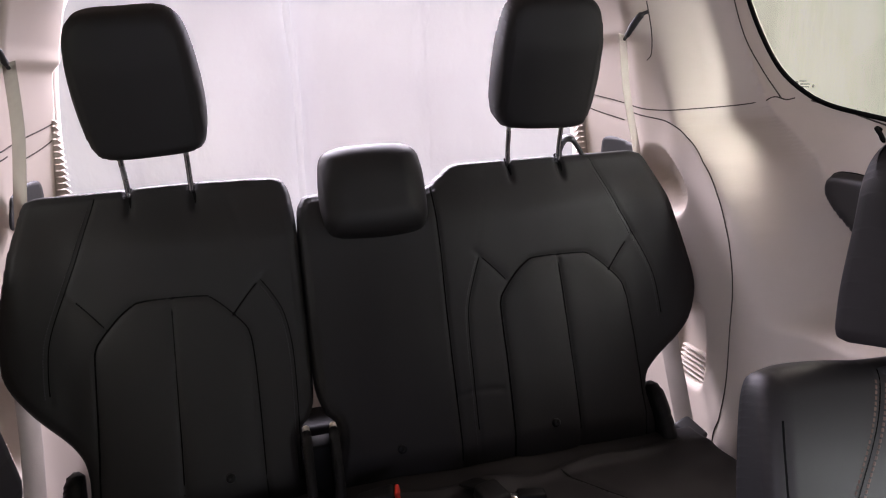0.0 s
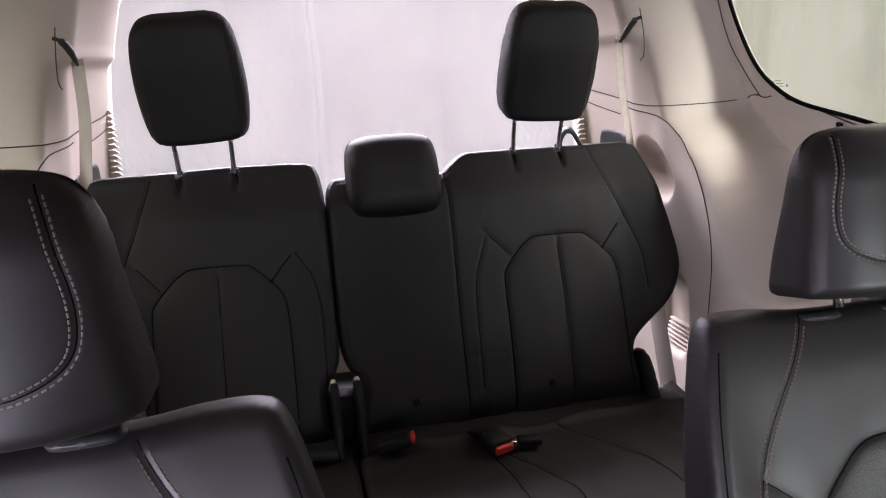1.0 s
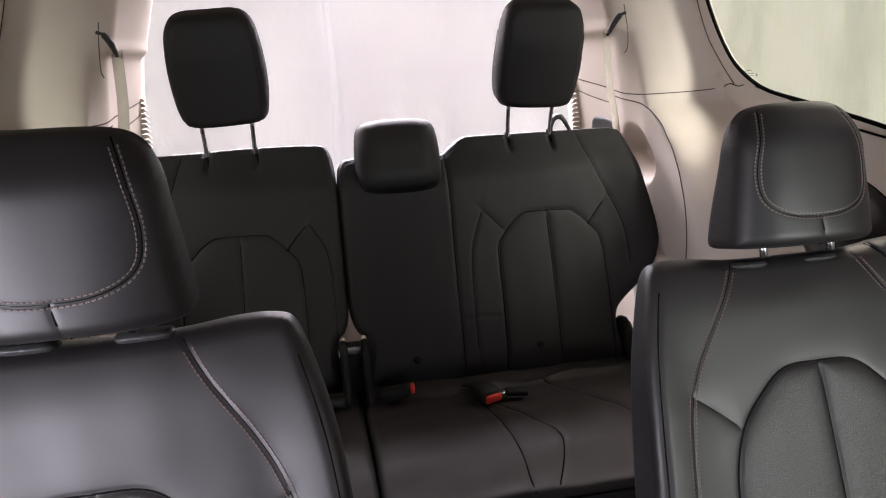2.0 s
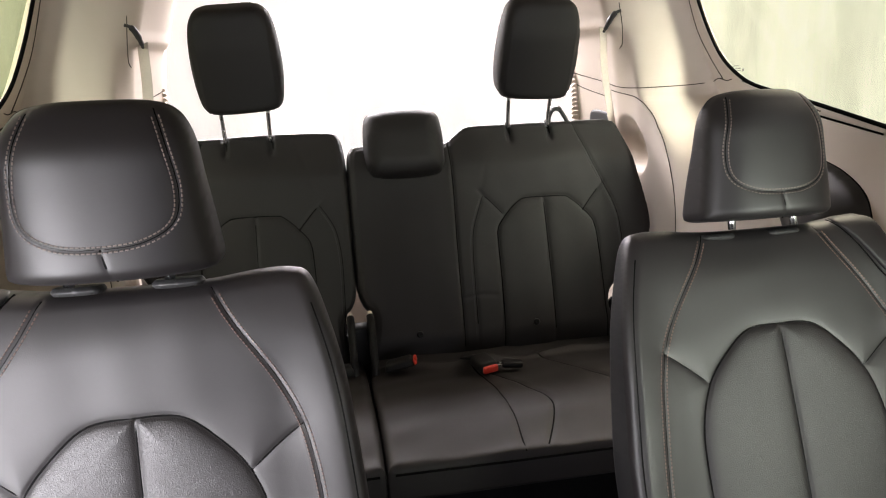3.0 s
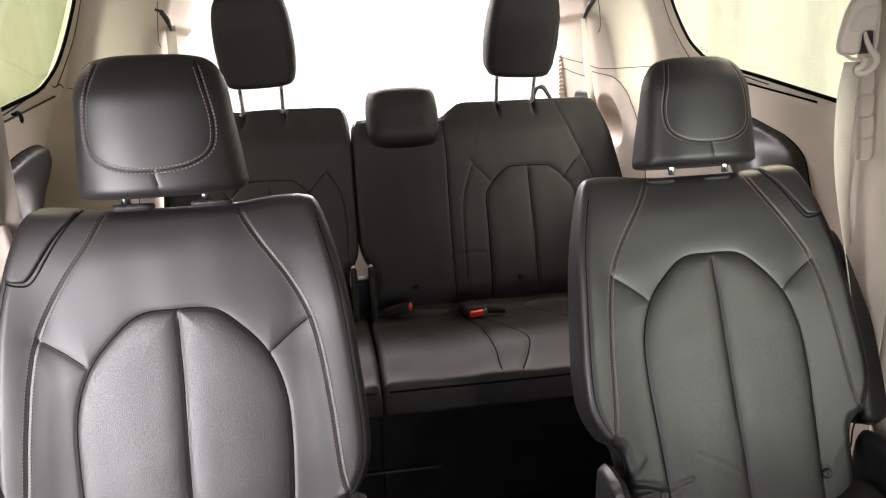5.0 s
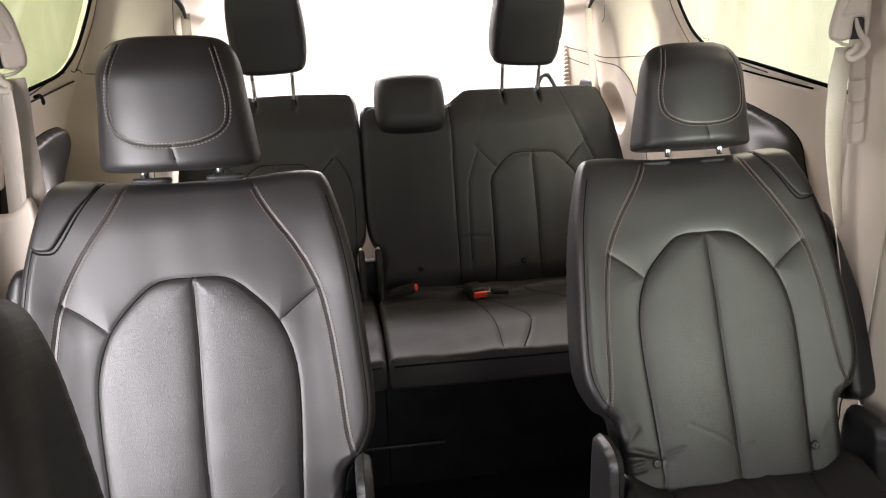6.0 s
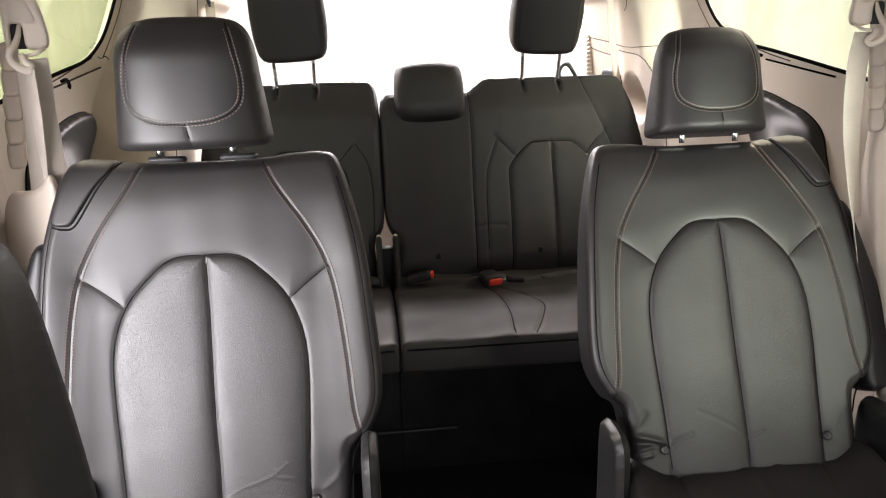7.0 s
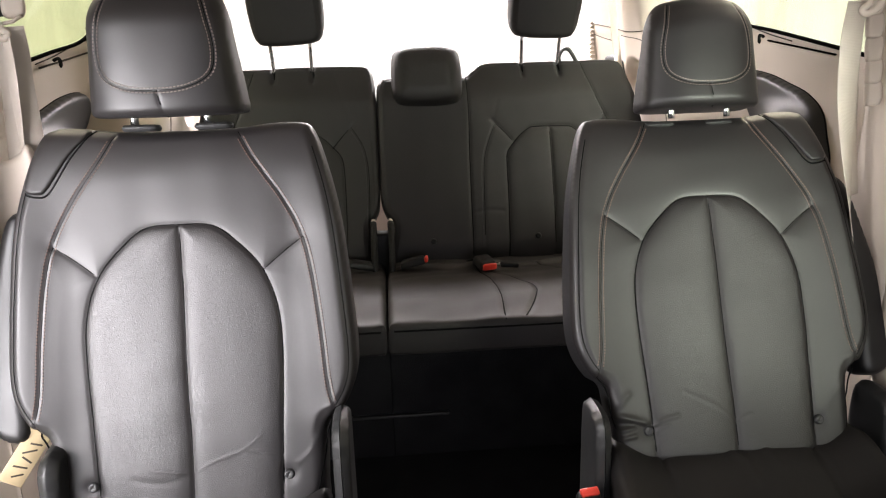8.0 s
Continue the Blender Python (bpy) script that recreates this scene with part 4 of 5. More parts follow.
def arch3(c):
    return curve_pts([(c + a, b) for a, b in [(-0.142, -0.09), (-0.138, 0.0), (-0.134, 0.11), (-0.132, 0.225), (-0.129, 0.255), (-0.119, 0.273), (-0.09, 0.306), (-0.066, 0.325), (-0.048, 0.332), (0.0, 0.333), (0.058, 0.331), (0.074, 0.325), (0.098, 0.304), (0.127, 0.271), (0.136, 0.25), (0.14, 0.21), (0.141, 0.12), (0.14, 0.0), (0.14, -0.09)]], False, 6)


def ties3(c):
    return [curve_pts([(c + s * 0.108, 0.288), (c + s * 0.14, 0.326), (c + s * 0.172, 0.36)], False, 4) for s in (-1, 1)]


def spec3(c, posts, outer, inner, divide=False):
    s = dict(c=c, arch=arch3(c), mid=curve_pts([(c + 0.003, 0.333), (c + 0.002, 0.2), (c, 0.05), (c - 0.004, -0.06)], False, 5), ties=ties3(c), posts=posts)
    s["double"] = [curve_pts([(c + outer * 0.12, 0.535), (c + outer * 0.148, 0.43), (c + outer * 0.176, 0.356), (c + outer * 0.2, 0.28), (c + outer * 0.205, 0.22), (c + outer * 0.204, 0.17)], False, 6)]
    s["faint"] = [curve_pts([(c + inner * 0.115, 0.53), (c + inner * 0.145, 0.43), (c + inner * 0.165, 0.36)], False, 6)]
    if divide:
        s["double"].append(curve_pts([(0.216, 0.345), (0.199, 0.305), (0.182, 0.255), (0.175, 0.2), (0.171, 0.1), (0.166, -0.05)], False, 5))
        s["mid2"] = curve_pts([(0.14, 0.5), (0.14, 0.373), (0.135, 0.208), (0.132, 0.01), (0.13, -0.06)], False, 6)
    else:
        s["double"].append(curve_pts([(-0.210, 0.350), (-0.19, 0.318), (-0.173, 0.28), (-0.164, 0.21), (-0.166, 0.1), (-0.17, 0.02), (-0.172, -0.05)], False, 5))
    return s


SPEC_L = spec3(-0.374, (-0.435, -0.319), -1, 1)
SPEC_R = spec3(0.378, (0.314, 0.427), 1, -1, True)


def front3(spec, out):
    def f(P, d=None):
        u, v = P[:, 0], P[:, 1]
        if d is None:
            d = dist(P, out, True)[0]
        arch, mid = dist(P, spec["arch"])[0], dist(P, spec["mid"])[0]
        ties = np.minimum(dist(P, spec["ties"][0])[0], dist(P, spec["ties"][1])[0])
        c = spec["c"]
        w = 0.02 * smooth(0.16, 0.26, np.abs(u - c)) * smooth(0.52, 0.4, v) * ((u - c) * (1 if c > 0 else -1) > 0)
        w = w - 0.03 * smooth(0.42, 0.55, v) - 0.03 * smooth(0.0, -0.10, v)
        ip = inside(P, np.vstack([spec["arch"], spec["arch"][:1]]))
        w = w + np.where(ip, 0.0005 + 0.0045 * (1 - np.exp(-np.minimum(arch, mid) / 0.014)), 0.0025 * (1 - np.exp(-np.minimum(arch, ties) / 0.014)))
        w = w - 0.0024 * gauss(arch, 0.0034) - 0.0024 * gauss(mid, 0.0034) - 0.0018 * gauss(ties, 0.0034)
        for line in spec["double"]:
            q = dist(P, line)[0]
            w = w - 0.0018 * gauss(q, 0.004)
        for line in spec["faint"]:
            w = w - 0.0006 * gauss(dist(P, line)[0], 0.006)
        if "mid2" in spec:
            q = dist(P, spec["mid2"])[0]
            w = w - 0.003 * gauss(q, 0.004)
            w = w - 0.002 * gauss(dist(P, curve_pts([(0.138, 0.08), (0.18, 0.086), (0.225, 0.082)]))[0], 0.005) * (u < 0.23)
        for p in spec["posts"]:
            w = w - 0.011 * gauss(np.hypot((u - p) / 0.5, np.maximum(0.5 - v, 0)), 0.012) * smooth(0.47, 0.51, v)
        w = w - 0.0024 * gauss(d - 0.013, 0.0026) + 0.0018 * gauss(d - 0.0085, 0.0028)
        return w + undulate(P, 0.0011, c * 9)
    return f


F3L, F3R = front3(SPEC_L, L3_OUT), front3(SPEC_R, R3_OUT)


def regions3(spec):
    def f(C):
        c = spec["c"]
        out = np.full(len(C), "shoulder_panel", dtype=object)
        ip = inside(C, np.vstack([spec["arch"], spec["arch"][:1]]))
        below = (C[:, 1] < 0.36 - np.maximum(0.172 - np.abs(C[:, 0] - c), 0) * 1.12)
        out[(~ip) & below & (C[:, 0] < c)] = "side_strip_a"
        out[(~ip) & below & (C[:, 0] >= c)] = "side_strip_b"
        out[ip & (C[:, 0] < c)] = "centre_panel_a"
        out[ip & (C[:, 0] >= c)] = "centre_panel_b"
        if "mid2" in spec:
            out[C[:, 0] < np.interp(C[:, 1], spec["mid2"][::-1, 1], spec["mid2"][::-1, 0])] = "middle_panel"
        return list(out)
    return f


PANEL_NAME["middle_panel"] = "middle_panel"
BACK3L = pad("bench_back_narrow", L3_OUT, F3L, lambda P, d: np.full(len(P), -0.09), 0.022, 0.025, 0.0042, regions3(SPEC_L))
BACK3R = pad("bench_back_wide", R3_OUT, F3R, lambda P, d: np.full(len(P), -0.09), 0.022, 0.025, 0.0042, regions3(SPEC_R))
H3_OUT = curve_pts(mirror([(0, 0.236), (0.05, 0.235), (0.076, 0.222), (0.089, 0.19), (0.096, 0.12), (0.094, 0.055), (0.084, 0.016), (0.06, 0.005), (0, 0.003)]), True, 6)


def h3_front(P, d):
    u, v = P[:, 0], P[:, 1]
    w = 0.05 - 0.012 * np.abs(u / 0.1) ** 2.5 - 0.014 * smooth(0.15, 0.24, v)
    s = np.abs(np.abs(u) - 0.083 + 0.05 * np.maximum(0.04 - v, 0))
    return w - 0.0025 * gauss(s, 0.0022) + 0.0012 * gauss(s - 0.005, 0.002) + undulate(P, 0.0007, 6)


H3 = pad("bench_headrest", H3_OUT, h3_front, lambda P, d: np.full(len(P), -0.048), 0.022, 0.03, 0.004)["front"]
HC_OUT = curve_pts([(-0.075, 0.0), (0.0, -0.006), (0.075, 0.0), (0.096, 0.02), (0.101, 0.06), (0.1, 0.12), (0.091, 0.165), (0.06, 0.18), (0, 0.183), (-0.06, 0.18), (-0.091, 0.165), (-0.1, 0.12), (-0.101, 0.06), (-0.096, 0.02)], True, 6)
HC = pad("middle_headrest", HC_OUT, lambda P, d: 0.055 - 0.012 * np.abs(P[:, 0] / 0.1) ** 3 - 0.012 * smooth(0.1, 0.18, P[:, 1]) + undulate(P, 0.0008, 7), lambda P, d: np.full(len(P), -0.04), 0.05, 0.03, 0.005)["front"]


def cushion3(name, x0, x1, folds):
    out = curve_pts([(x0 + 0.012, 0.868), (x0, 0.885), (x0, 1.1), (x0 + 0.004, 1.36), (x0 + 0.03, 1.385), ((x0 + x1) / 2, 1.39), (x1 - 0.03, 1.385), (x1 - 0.004, 1.36), (x1, 1.1), (x1, 0.885), (x1 - 0.012, 0.868), ((x0 + x1) / 2, 0.863)], True, 8)
    lines = [curve_pts(f, False, 6) for f in folds]

    def front(P, d):
        u, v = P[:, 0], P[:, 1]
        w = 0.343 + 0.0 * u - 0.022 * smooth(0.99, 0.87, v) - 0.022 * smooth(1.08, 1.30, v)
        for i, q in enumerate(lines):
            e = dist(P, q)[0]
            w = w + (0.001 * gauss(e - 0.014, 0.009) - 0.0026 * gauss(e, 0.004)) * smooth(0.0, 0.04, d)
        return w + undulate(P, 0.0022, 5) + 0.012 * gauss(v - 1.305 + 0.012 * np.sin(9 * u) + 0.006 * np.sin(31 * u), 0.012) * (0.6 + 0.4 * np.sin(17 * u + 1)) + 0.018 * gauss(np.hypot(u - 0.165, (v - 1.285) * 1.8), 0.045)
    def top(P):
        d = dist(P, out, True)[0]
        return front(P, d) - rounded(d, 0.018)
    # Dark cords stand in for the shade in the cushion's folds.
    cords = [seam_cord("fold_line", q, top, 0.0019, 0.0002) for q in lines]
    return pad(name, out, front, lambda P, d: np.full(len(P), 0.245), 0.018, 0.01, 0.0048)["front"], cords


BENCH_BUTTON = BUTTON.copy()
BENCH_BUTTON.materials.clear()


def bench(label, back, x0, x1, heads, folds, front, spec, inner):
    root = thing("rear_bench_seat", label, "seat", Matrix.Translation(((x0 + x1) / 2, 1.15, FLOOR_Z)), "rear bench sections")
    inv = root.matrix_basis.inverted()
    b = part("backrest", back["shell"], LEATHER_BACK, root, "padded bench backrest with black leather panels", inv @ B3)
    for tag, me in back.items():
        if tag != "shell":
            part(PANEL_NAME[tag], me, DULLER_LEATHER, b)
    cords = [(spec["arch"], 0.0021), (spec["mid"], 0.0018), *((t, 0.0016) for t in spec["ties"]), *((q, 0.0011) for q in spec["double"])] + ([(spec["mid2"], 0.0017)] if "mid2" in spec else [])
    for line, r in cords:
        part("seam", seam_cord("bench_seam", line[:-2], front, r, 0.0), WELT, b, "dark sewn seam")
    for p in spec["posts"]:
        slit = [(p + 0.002, 0.553), (p + 0.003, 0.54), (p + 0.004, 0.525), (p + 0.004, 0.512)]
        w = front(np.array(slit), np.array([0.004, 0.012, 0.02, 0.04])) - rounded(np.array([0.004, 0.012, 0.02, 0.04]), 0.022)
        part("post_slit", tube("post_slit", [(a, b_, c) for (a, b_), c in zip(slit, w)], [0.0042, 0.0042, 0.0036, 0.0012], 8), WELT, b, "dark slit below the headrest post")
    for line in spec["double"]:
        for o in (-0.007,):
            tagged(part("stitching", stitches("bench_stitch", line[1:-1], front, offset=o, size=0.0008), LEATHER_BACK, b, "row of dark thread"), kind="stuff")
    for s in ((0.015, 0.0), (0.322, 0.002)) if x1 > 0 else ((-0.295, 0.0),):
        z = float(front(np.array([s]))[0])
        part("button", BENCH_BUTTON, MATT, b, "round black trim button", Matrix.Translation((s[0], s[1], z + 0.001)))
    for hx in heads:
        hm = inv @ back_frame((hx + (0.006 if hx < 0 else -0.004), 1.57, 0.945), -19) @ pose(0, 0, 0, 0, 0, 2.5 if hx < 0 else -3) @ Matrix.Diagonal((1.1, 1.09, 1.05, 1))
        h = part("headrest", H3, DULLER_LEATHER, root, "raised black leather headrest", hm)
        for s in (-1, 1):
            pts = curve_pts([(s * 0.056 + hx, 1.605, 0.86), (s * 0.057 + hx, 1.598, 0.90), (s * 0.058 + hx, 1.583, 0.945), (s * 0.058 + hx, 1.57, 0.985)], False, 5)
            part("post", tube("headrest_post", [inv @ Vector(p) for p in pts], 0.0055, 10), CHROME, root, "thin steel headrest post")
    me, cords = cushion3("bench_cushion", x0, x1, folds)
    cu = part("cushion", me, DULLER_LEATHER, root, "black leather bench cushion with folds", inv)
    for c in cords:
        part("fold_shade", c, WELT, cu, "dark cord for the shade in a cushion fold")
    pts = curve_pts([(x0 + 0.012, 0.866, 0.305), ((x0 + x1) / 2, 0.861, 0.305), (x1 - 0.012, 0.866, 0.305)], False, 8)
    part("piping", tube("cushion_piping", [inv @ Vector(p) for p in pts], 0.0022, 6), WELT, root, "raised piping along the front edge")
    # Support widened to fill the dark space under the bench and block light behind.
    part("seat_base", rounded_box("bench_base", x1 - x0 + 0.004, 0.325, 0.36, 0.003, 2), CARPET, root, "black bench support", inv @ Matrix.Translation(((x0 + x1) / 2, 1.2175, 0.06)))
    return root


narrow = bench("black leather narrow section of the rear bench with a tall headrest", BACK3L, -0.63, -0.1275, [-0.377], [[(-0.28, 1.25), (-0.245, 1.02), (-0.23, 0.88)]], F3L, SPEC_L, 1)
wide = bench("black leather wide section of the rear bench with two headrests", BACK3R, -0.1225, 0.63, [0.371], [[(0.122, 1.3), (0.14, 1.12), (0.149, 1.0), (0.143, 0.87)], [(0.157, 1.2), (0.205, 1.1), (0.24, 1.03), (0.232, 0.97), (0.191, 0.88)], [(0.30, 1.3), (0.37, 1.15), (0.42, 1.05), (0.43, 0.88)]], F3R, SPEC_R, -1)
part("hinge_bracket", rounded_box("hinge_bracket", 0.048, 0.05, 0.14, 0.006, 2), MATT, wide, "black bracket between the sections", wide.matrix_basis.inverted() @ Matrix.Translation((-0.132, 1.41, 0.335)))
part("support_rail", rounded_box("support_rail", 0.27, 0.014, 0.008, 0.003, 2), PLASTIC, wide, "thin dark rail on the bench support", wide.matrix_basis.inverted() @ Matrix.Translation((-0.115, 1.051, 0.0)))
part("middle_headrest", HC, DULLER_LEATHER, wide, "low fixed headrest of the middle place", wide.matrix_basis.inverted() @ B3 @ Matrix.Translation((0.021, 0.411, 0.0)) @ Matrix.Diagonal((1.05, 1.0, 1, 1)))

HINGE = pad("hinge_cover", curve_pts([(-0.05, -0.14), (0.03, -0.14), (0.04, 0.0), (0.06, 0.08), (0.05, 0.095), (0.02, 0.085), (-0.02, 0.03), (-0.05, -0.04)], True, 6), lambda P, d: np.full(len(P), 0.009), lambda P, d: np.full(len(P), -0.009), 0.006, 0.006, 0.005)["front"]
for sec, x in ((narrow, -0.157), (wide, -0.108)):
    part("hinge_cover", HINGE, MATT, sec, "dark plastic hinge cover", sec.matrix_basis.inverted() @ Matrix.Translation((x, 1.33, 0.35)) @ Matrix(((0, 0, 1), (1, 0, 0), (0, 1, 0))).to_4x4())
    part("hinge_cap", tube("hinge_cap", curve_pts([(x, 1.372, 0.432), (x, 1.385, 0.442), (x, 1.392, 0.436), (x, 1.395, 0.38)], False, 5) - np.array(sec.location), 0.0065, 8), BEIGE, sec, "beige cap on the hinge cover")
for sec, x in ((narrow, -0.56), (wide, 0.555)):
    part("side_cover", HINGE, PLASTIC, sec, "black plastic side cover", sec.matrix_basis.inverted() @ Matrix.Translation((x, 1.36, 0.285)) @ Matrix(((0, 0, 1.6), (1.3, 0, 0), (0, 1.3, 0))).to_4x4())


# ---- buckles and belts ----
def buckle(m, label, strap=True, length=0.075):
    b = thing("seat_belt_buckle", label, "buckle", m, "seat belt buckles")
    part("body", rounded_box("buckle_body", 0.042, length, 0.022, 0.007, 3, 0.85), MATT, b, "", Matrix.Translation((0, length / 2, 0.012)))
    part("release_button", rounded_box("buckle_button", 0.032, 0.008, 0.0145, 0.003, 2), RED, b, "red release button", Matrix.Translation((0, -0.001, 0.011)))
    if strap:
        part("strap", rounded_box("buckle_strap", 0.032, 0.05, 0.004, 0.0015, 2), MATT, b, "", Matrix.Translation((0, length + 0.016, 0.002)) @ pose(0, 0, 0, -26))
    return b


buckle(Matrix.Translation((0.150, 1.188, 0.336)) @ pose(0, 0, 0, 8, 0, 18) @ Matrix.Scale(1.22, 4), "black seat belt buckle with red button lying on the bench", length=0.05)
buckle(Matrix.Translation((-0.012, 1.275, 0.343)) @ pose(0, 0, 0, -14, 0, 80), "black seat belt buckle with red button tucked at the backrest", False)
buckle(Matrix.Translation((-0.235, 1.275, 0.343)) @ pose(0, 0, 0, -14, 0, -80), "black seat belt buckle with red button tucked at the backrest", False)
tg = thing("belt_latch", "small black latch lying beside the buckle", "latch", Matrix.Translation((0.207, 1.205, 0.340)) @ pose(0, 0, 0, 4, 0, 84))
part("body", rounded_box("latch_body", 0.026, 0.05, 0.014, 0.005, 3), MATT, tg, "", Matrix.Translation((0, 0, 0.008)))
part("tongue", rounded_box("latch_tongue", 0.018, 0.03, 0.003, 0.001, 1), CHROME, tg, "steel tongue", Matrix.Translation((0, 0.036, 0.008)))
buckle(Matrix.Translation((0.200, 0.368, 0.192)) @ pose(0, 0, 0, -70, 0, 8), "black seat belt buckle with red button beside the captain seat", length=0.06)


def rear_belt(side):
    b = thing("rear_seat_belt", "pale beige shoulder belt hanging from the rear pillar", "seat belt", Matrix.Translation((side * 0.632, 1.635, 1.14)), "rear seat belts")
    inv = b.matrix_basis.inverted()
    x = side * 0.625
    part("belt_bezel", tube("belt_bezel", [inv @ Vector(p) for p in curve_pts([(side * 0.628, 1.60, 1.18), (side * 0.632, 1.585, 1.12), (side * 0.637, 1.592, 1.075), (side * 0.637, 1.61, 1.06)], False, 5)], 0.0012, 6), GAP, b, "thin dark joint round the belt outlet")
    part("webbing", ribbon("rear_webbing", [inv @ Vector(p) for p in ((x - side * 0.006, 1.688, 1.118), (side * 0.618, 1.664, 0.994), (side * 0.628, 1.636, 0.87), (side * 0.642, 1.61, 0.7), (side * 0.65, 1.57, 0.5))], [(0.76 * side, 0.65, 0)] * 5, 0.042), WEBBING, b, "beige woven webbing")
    part("guide_loop", tube("guide_loop", [inv @ Vector(p) for p in curve_pts([(side * 0.640, 1.612, 1.160), (side * 0.626, 1.617, 1.154), (side * 0.617, 1.630, 1.138), (side * 0.614, 1.652, 1.118), (side * 0.616, 1.672, 1.108)], False, 5)], [0.004] * 5 + [0.0075] * 8 + [0.006] * 4 + [0.004] * 4, 8), RUBBER, b, "black belt guide")
    part("lap_webbing", ribbon("lap_webbing", [inv @ Vector(p) for p in ((side * 0.655, 1.55, 0.54), (side * 0.646, 1.504, 0.444), (side * 0.642, 1.46, 0.355), (side * 0.64, 1.421, 0.272))], [(0.6 * side, -0.5, 0.2)] * 4, 0.04), WEBBING, b, "beige lap belt")
    part("anchor", rounded_box("belt_anchor", 0.05, 0.06, 0.028, 0.008, 3), RUBBER, b, "black anchor sleeve", inv @ Matrix.Translation((side * 0.637, 1.405, 0.288)) @ pose(0, 0, 0, 25, 0, side * 25))
    return b


rear_belt(1)
rear_belt(-1)


def front_belt(side, x, y, turned, run, back_run, across, back_across):
    """The second row's belt: a height adjuster on the pillar, its swivel loop, two runs of webbing and the ribbed track behind them."""
    b = thing("pillar_seat_belt", "beige shoulder belt on a pillar height adjuster", "seat belt", Matrix.Translation((x, y, 1.0)) @ pose(0, 0, 0, 0, 0, side * turned), "pillar seat belts")
    inv = b.matrix_basis.inverted()
    turn = Matrix(((0, 0, -side), (side, 0, 0), (0, 1, 0))).to_4x4()
    turn = turn @ Matrix.Translation((0, 0.014, 0)) @ Matrix.Scale(0.88, 4)
    q = lambda pts: [(side * u, v) for u, v in pts]
    mark = curve_pts(q([(-0.026, 0.048), (-0.027, 0.012), (-0.008, 0.008), (0.017, 0.006), (0.013, 0.026), (0.002, 0.046), (-0.026, 0.048)]), False, 5)
    out = curve_pts(q([(-0.032, 0.03), (-0.029, 0.062), (-0.016, 0.082), (0.006, 0.078), (0.024, 0.05), (0.033, 0.01), (0.037, -0.022), (0.031, -0.04), (0.01, -0.043), (-0.002, -0.037), (-0.003, -0.018), (-0.005, 0.0), (-0.021, 0.001), (-0.0235, -0.018), (-0.024, -0.036), (-0.032, -0.037), (-0.033, -0.01)]), True, 6)
    cover = pad("adjuster_cover", out, lambda P, d: 0.018 - 0.0022 * gauss(dist(P, mark)[0], 0.0016) - 0.006 * smooth(0.0, -0.045, P[:, 1]), lambda P, d: np.full(len(P), -0.04), 0.009, 0.004, 0.0019)["front"]
    part("adjuster_cover", cover, BEIGE, b, "beige plastic adjuster cover with an embossed panel", turn)
    part("slot", rounded_box("adjuster_slot", 0.026, 0.046, 0.004, 0.0018, 2), RUBBER, b, "black slot", turn @ Matrix.Translation((-side * 0.0135, -0.018, -0.002)))
    ring = curve_pts([(-side * u, v, w) for u, v, w in ((0.008, 0.0, 0.002), (0.012, -0.016, 0.008), (0.020, -0.034, 0.013), (0.029, -0.045, 0.015), (0.031, -0.058, 0.016), (0.022, -0.072, 0.017), (0.007, -0.079, 0.017), (0.0, -0.071, 0.017), (0.009, -0.062, 0.017), (0.013, -0.050, 0.015))], False, 5)
    n = len(ring)
    part("swivel_loop", tube("swivel_loop", ring, [0.0035 + 0.0035 * min(1.0, i / 14) - 0.002 * max(0.0, (i - n + 8) / 8) for i in range(n)], 10), BEIGE, b, "moulded beige belt loop", turn)
    part("loop_bar", tube("loop_bar", [(-side * 0.012, -0.055, 0.013), (side * 0.012, -0.050, 0.012), (side * 0.027, -0.040, 0.009)], 0.0035, 8), BEIGE, b, "beige cross bar of the loop", turn)
    part("webbing", ribbon("pillar_webbing", [inv @ Vector(p) for p in run], [inv.to_3x3() @ Vector(k) for k in across], 0.047 if side > 0 else 0.038), WEBBING, b, "beige woven webbing")
    part("rear_webbing", ribbon("rear_run_webbing", [inv @ Vector(p) for p in back_run], [inv.to_3x3() @ Vector(k) for k in back_across], 0.046), WEBBING, b, "beige webbing that runs into the trim")
    for i in range(5):
        z = 0.965 - 0.04 * i
        rib = pad("track_rib", curve_pts([(-0.012, 0.022), (0.012, 0.022), (0.013, -0.008), (0.008, -0.02), (-0.006, -0.022), (-0.013, -0.016)], True, 5), lambda P, d: 0.004 - 0.15 * P[:, 1], lambda P, d: np.full(len(P), -0.012), 0.003, 0.003, 0.003)["front"]
        part("track_rib", rib, BEIGE, b, "scalloped rib of the adjuster track", inv @ Matrix.Translation((side * (abs(x) + 0.044 + 0.004 * i), y + 0.03, z)) @ back_frame((0, 0, 0), 4) @ pose(0, 0, 0, 0, side * -18, 0))
    if side < 0:
        out = curve_pts([(side * u, v) for u, v in [(0.70, 0.775), (0.713, 0.764), (0.730, 0.753), (0.75, 0.747), (0.78, 0.742), (0.80, 0.70), (0.80, 0.60), (0.74, 0.57), (0.70, 0.60), (0.694, 0.70), (0.692, 0.75)]], True, 5)
        part("slot_panel", pad("slot_panel", out, lambda P, d: -0.35 * (np.abs(P[:, 0]) - 0.70) + undulate(P, 0.0006, 3), lambda P, d: -0.35 * (np.abs(P[:, 0]) - 0.70) - 0.02, 0.006, 0.004, 0.005)["front"], BEIGE, b, "beige trim panel with the belt slot", inv @ Matrix.Translation((side * (abs(x) - 0.705), y - 0.02, 0)) @ back_frame((0, 0, 0), 0))
    return b


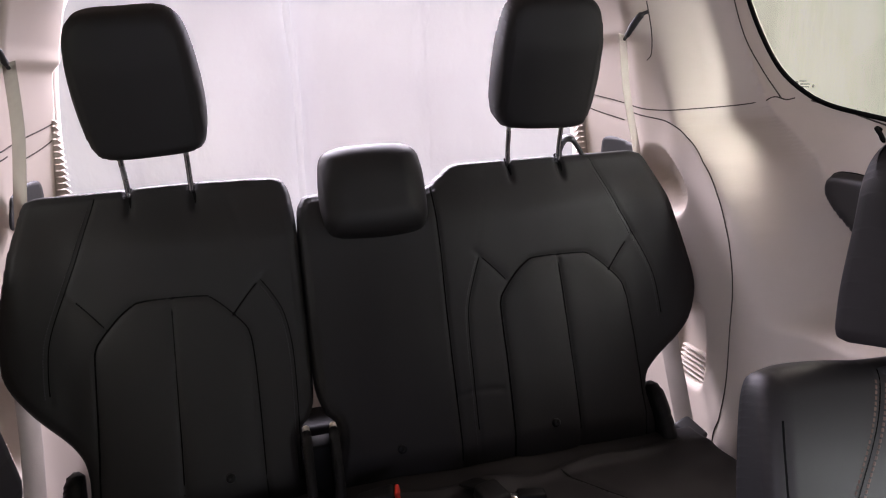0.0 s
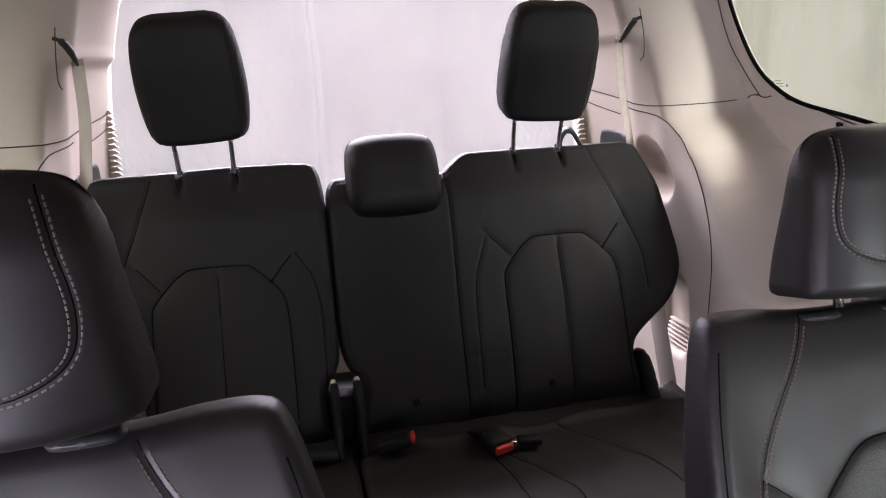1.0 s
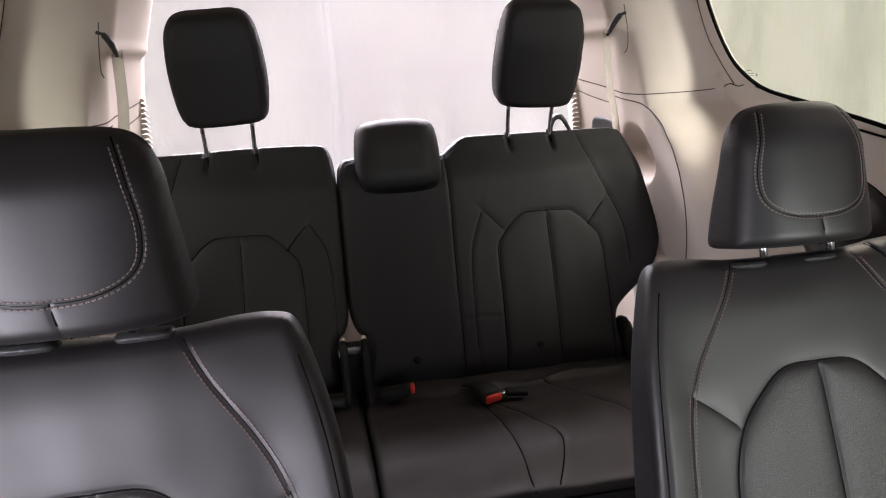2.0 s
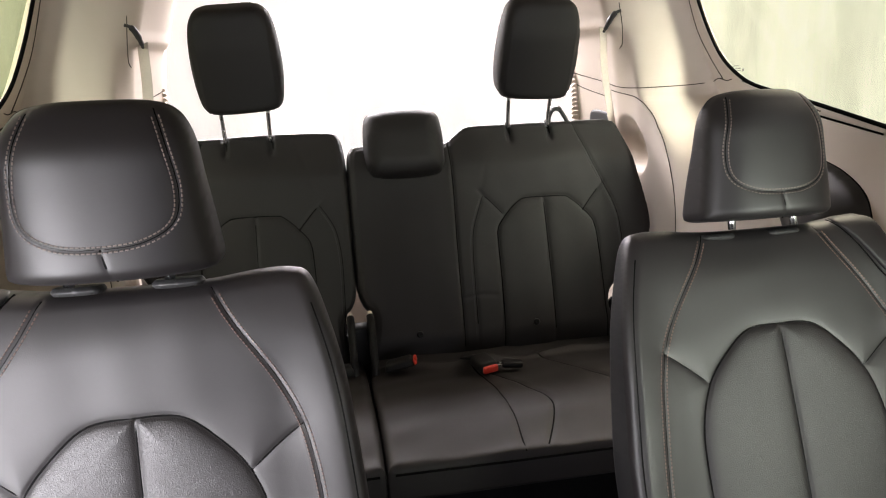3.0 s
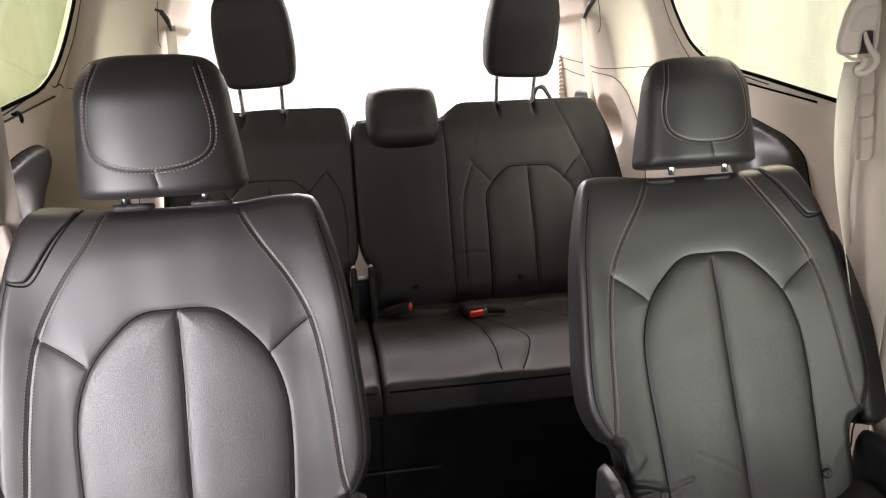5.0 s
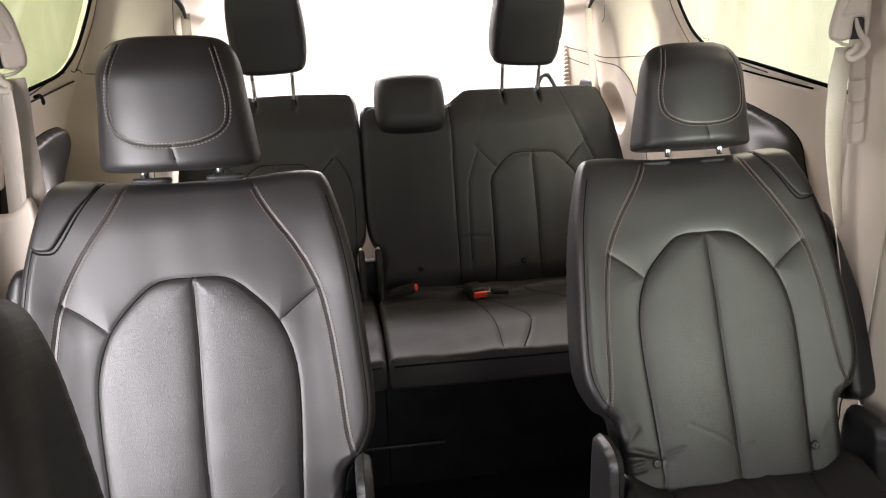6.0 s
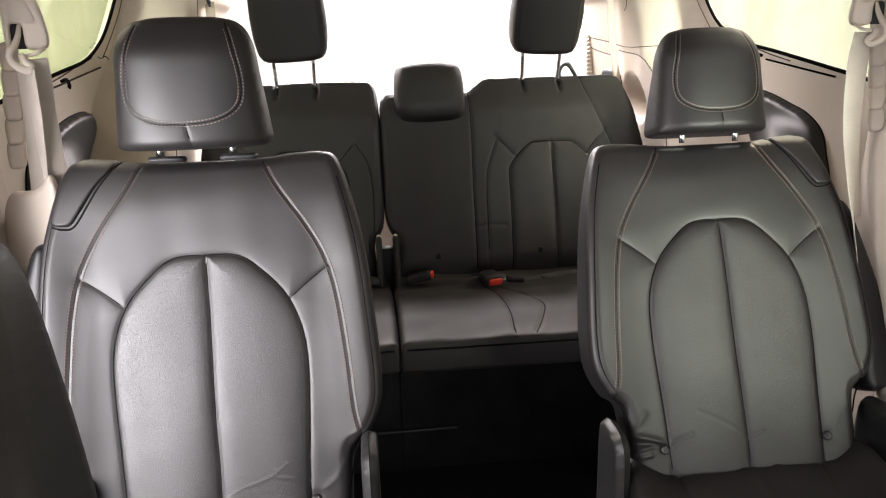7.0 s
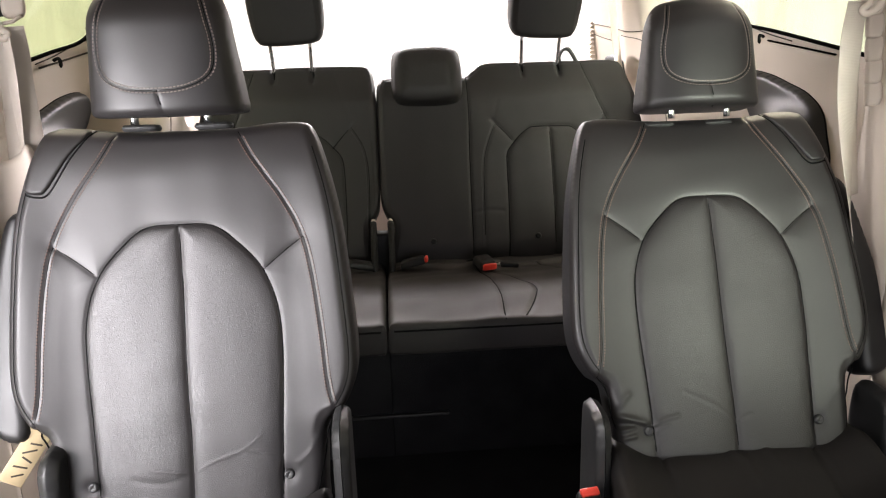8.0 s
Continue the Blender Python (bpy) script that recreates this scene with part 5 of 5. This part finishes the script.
front_belt(1, 0.728, 0.61, 58, [(0.712, 0.60, 0.965), (0.711, 0.605, 0.90), (0.718, 0.61, 0.80), (0.733, 0.61, 0.69), (0.75, 0.60, 0.55), (0.765, 0.58, 0.36)], [(0.735, 0.63, 0.955), (0.745, 0.64, 0.85), (0.755, 0.64, 0.74), (0.765, 0.63, 0.62)], [(1, 0.3, 0), (1, 0.2, 0), (1, 0.3, 0), (0.85, 0.6, 0), (0.5, 1, 0), (0.3, 1, 0)], [(0.8, 0.6, 0)] * 4)
front_belt(-1, -0.705, 0.62, 64, [(-0.694, 0.612, 0.962), (-0.698, 0.625, 0.92), (-0.701, 0.628, 0.876), (-0.699, 0.625, 0.783), (-0.70, 0.62, 0.66), (-0.71, 0.60, 0.5)], [(-0.711, 0.612, 0.948), (-0.715, 0.618, 0.878), (-0.723, 0.622, 0.786), (-0.735, 0.63, 0.68)], [(0.85, 0.55, 0)] * 6, [(0.85, -0.55, 0), (0.85, -0.5, 0), (0.85, -0.5, 0), (0.85, -0.5, 0)])


# ---- side armrest pads and pockets on the trim ----
def side_armrest(side):
    out = curve_pts([(0.90, 0.62), (0.925, 0.70), (0.955, 0.75), (1.02, 0.785), (1.10, 0.805), (1.2, 0.826), (1.30, 0.835), (1.345, 0.825), (1.352, 0.79), (1.32, 0.755), (1.27, 0.72), (1.21, 0.66), (1.15, 0.60), (1.0, 0.56)], True, 6)
    P, F, rim, d = grid_sheet(out, [], 0.006)
    flat = lambda Q: wall_x(np.column_stack([np.minimum(Q[:, 0], 1.2), Q[:, 1]]))
    x = flat(P) - 0.002 - 0.018 + rounded(d, 0.018) - 0.05 * smooth(0.0, 0.08, d) * smooth(1.25, 1.0, P[:, 0]) * smooth(0.80, 0.70, P[:, 1])
    n = len(P)
    V = np.vstack([np.column_stack([side * x, P]), np.column_stack([side * (flat(P) + 0.01), P])])
    allF = np.vstack([F, F[:, ::-1] + n, np.column_stack([rim[:, 0], rim[:, 0] + n, rim[:, 1] + n, rim[:, 1]])])
    if side > 0:
        allF = allF[:, ::-1]
    ledge = thing("padded_ledge", "dark moulded ledge on the beige side trim", "ledge", group="side ledges", data=make_mesh("side_armrest", V, allF, vertex_normals(V, allF)), mat=LEATHER_BACK)
    Q = inset(out, -0.002)
    part("edge_gap", tube("edge_gap", [(side * (a - 0.001), b, c) for a, (b, c) in zip(flat(Q), Q)], 0.003, 6, True), WELT, ledge, "dark gap round the ledge")
    return ledge


side_armrest(1)
side_armrest(-1)


def pocket(side):
    out = curve_pts([(1.715, 0.80), (1.712, 0.85), (1.728, 0.868), (1.81, 0.882), (1.855, 0.874), (1.872, 0.84), (1.875, 0.80)], True, 6)
    P, F, rim, d = grid_sheet(out, [], 0.008)
    x = wall_x(P) - 0.003 + 0.0 * d
    V = np.vstack([np.column_stack([side * x, P]), np.column_stack([side * (x + 0.02), P])])
    n = len(P)
    allF = np.vstack([F, F[:, ::-1] + n, np.column_stack([rim[:, 0], rim[:, 0] + n, rim[:, 1] + n, rim[:, 1]])])
    if side > 0:
        allF = allF[:, ::-1]
    return thing("side_pocket", "black storage pocket in the rear trim", "pocket", data=make_mesh("side_pocket", V, allF), mat=RUBBER)


pocket(1)
pocket(-1)


def pull_strap():
    pts = [(0.440, 1.622, 0.862), (0.437, 1.618, 0.885), (0.446, 1.614, 0.905), (0.461, 1.612, 0.907), (0.474, 1.614, 0.893), (0.492, 1.62, 0.866)]
    return thing("pull_strap", "black webbing pull loop at the top of the bench", "strap", data=ribbon("pull_strap", pts, [(0.25, 1, 0.3)] * 6, 0.026, 0.009), mat=RUBBER)


pull_strap()


def paper_tag():
    """A yellow paper tag stuck to the left trim; its print cannot be read whole."""
    m = Matrix.Translation((-0.716, 0.46, 0.288)) @ pose(0, 0, 0, 84, 0, 24) @ pose(0, 0, 0, 0, 0, -38)
    t = thing("paper_tag", "creased yellow paper tag with dark print on the trim", "tag", m)
    part("sheet", rounded_box("tag_sheet", 0.038, 0.105, 0.001, 0.0004, 1), PAPER, t)
    for i in range(5):
        part("print_bar", rounded_box("tag_bar", 0.018 + 0.004 * (i % 2), 0.003, 0.0006, 0.0002, 1), GAP, t, "dark print", Matrix.Translation((0.004 - 0.003 * (i % 2), -0.036 + 0.014 * i, 0.0008)) @ pose(0, 0, 0, 0, 0, 35 - 25 * (i % 3)))
    return t


paper_tag()
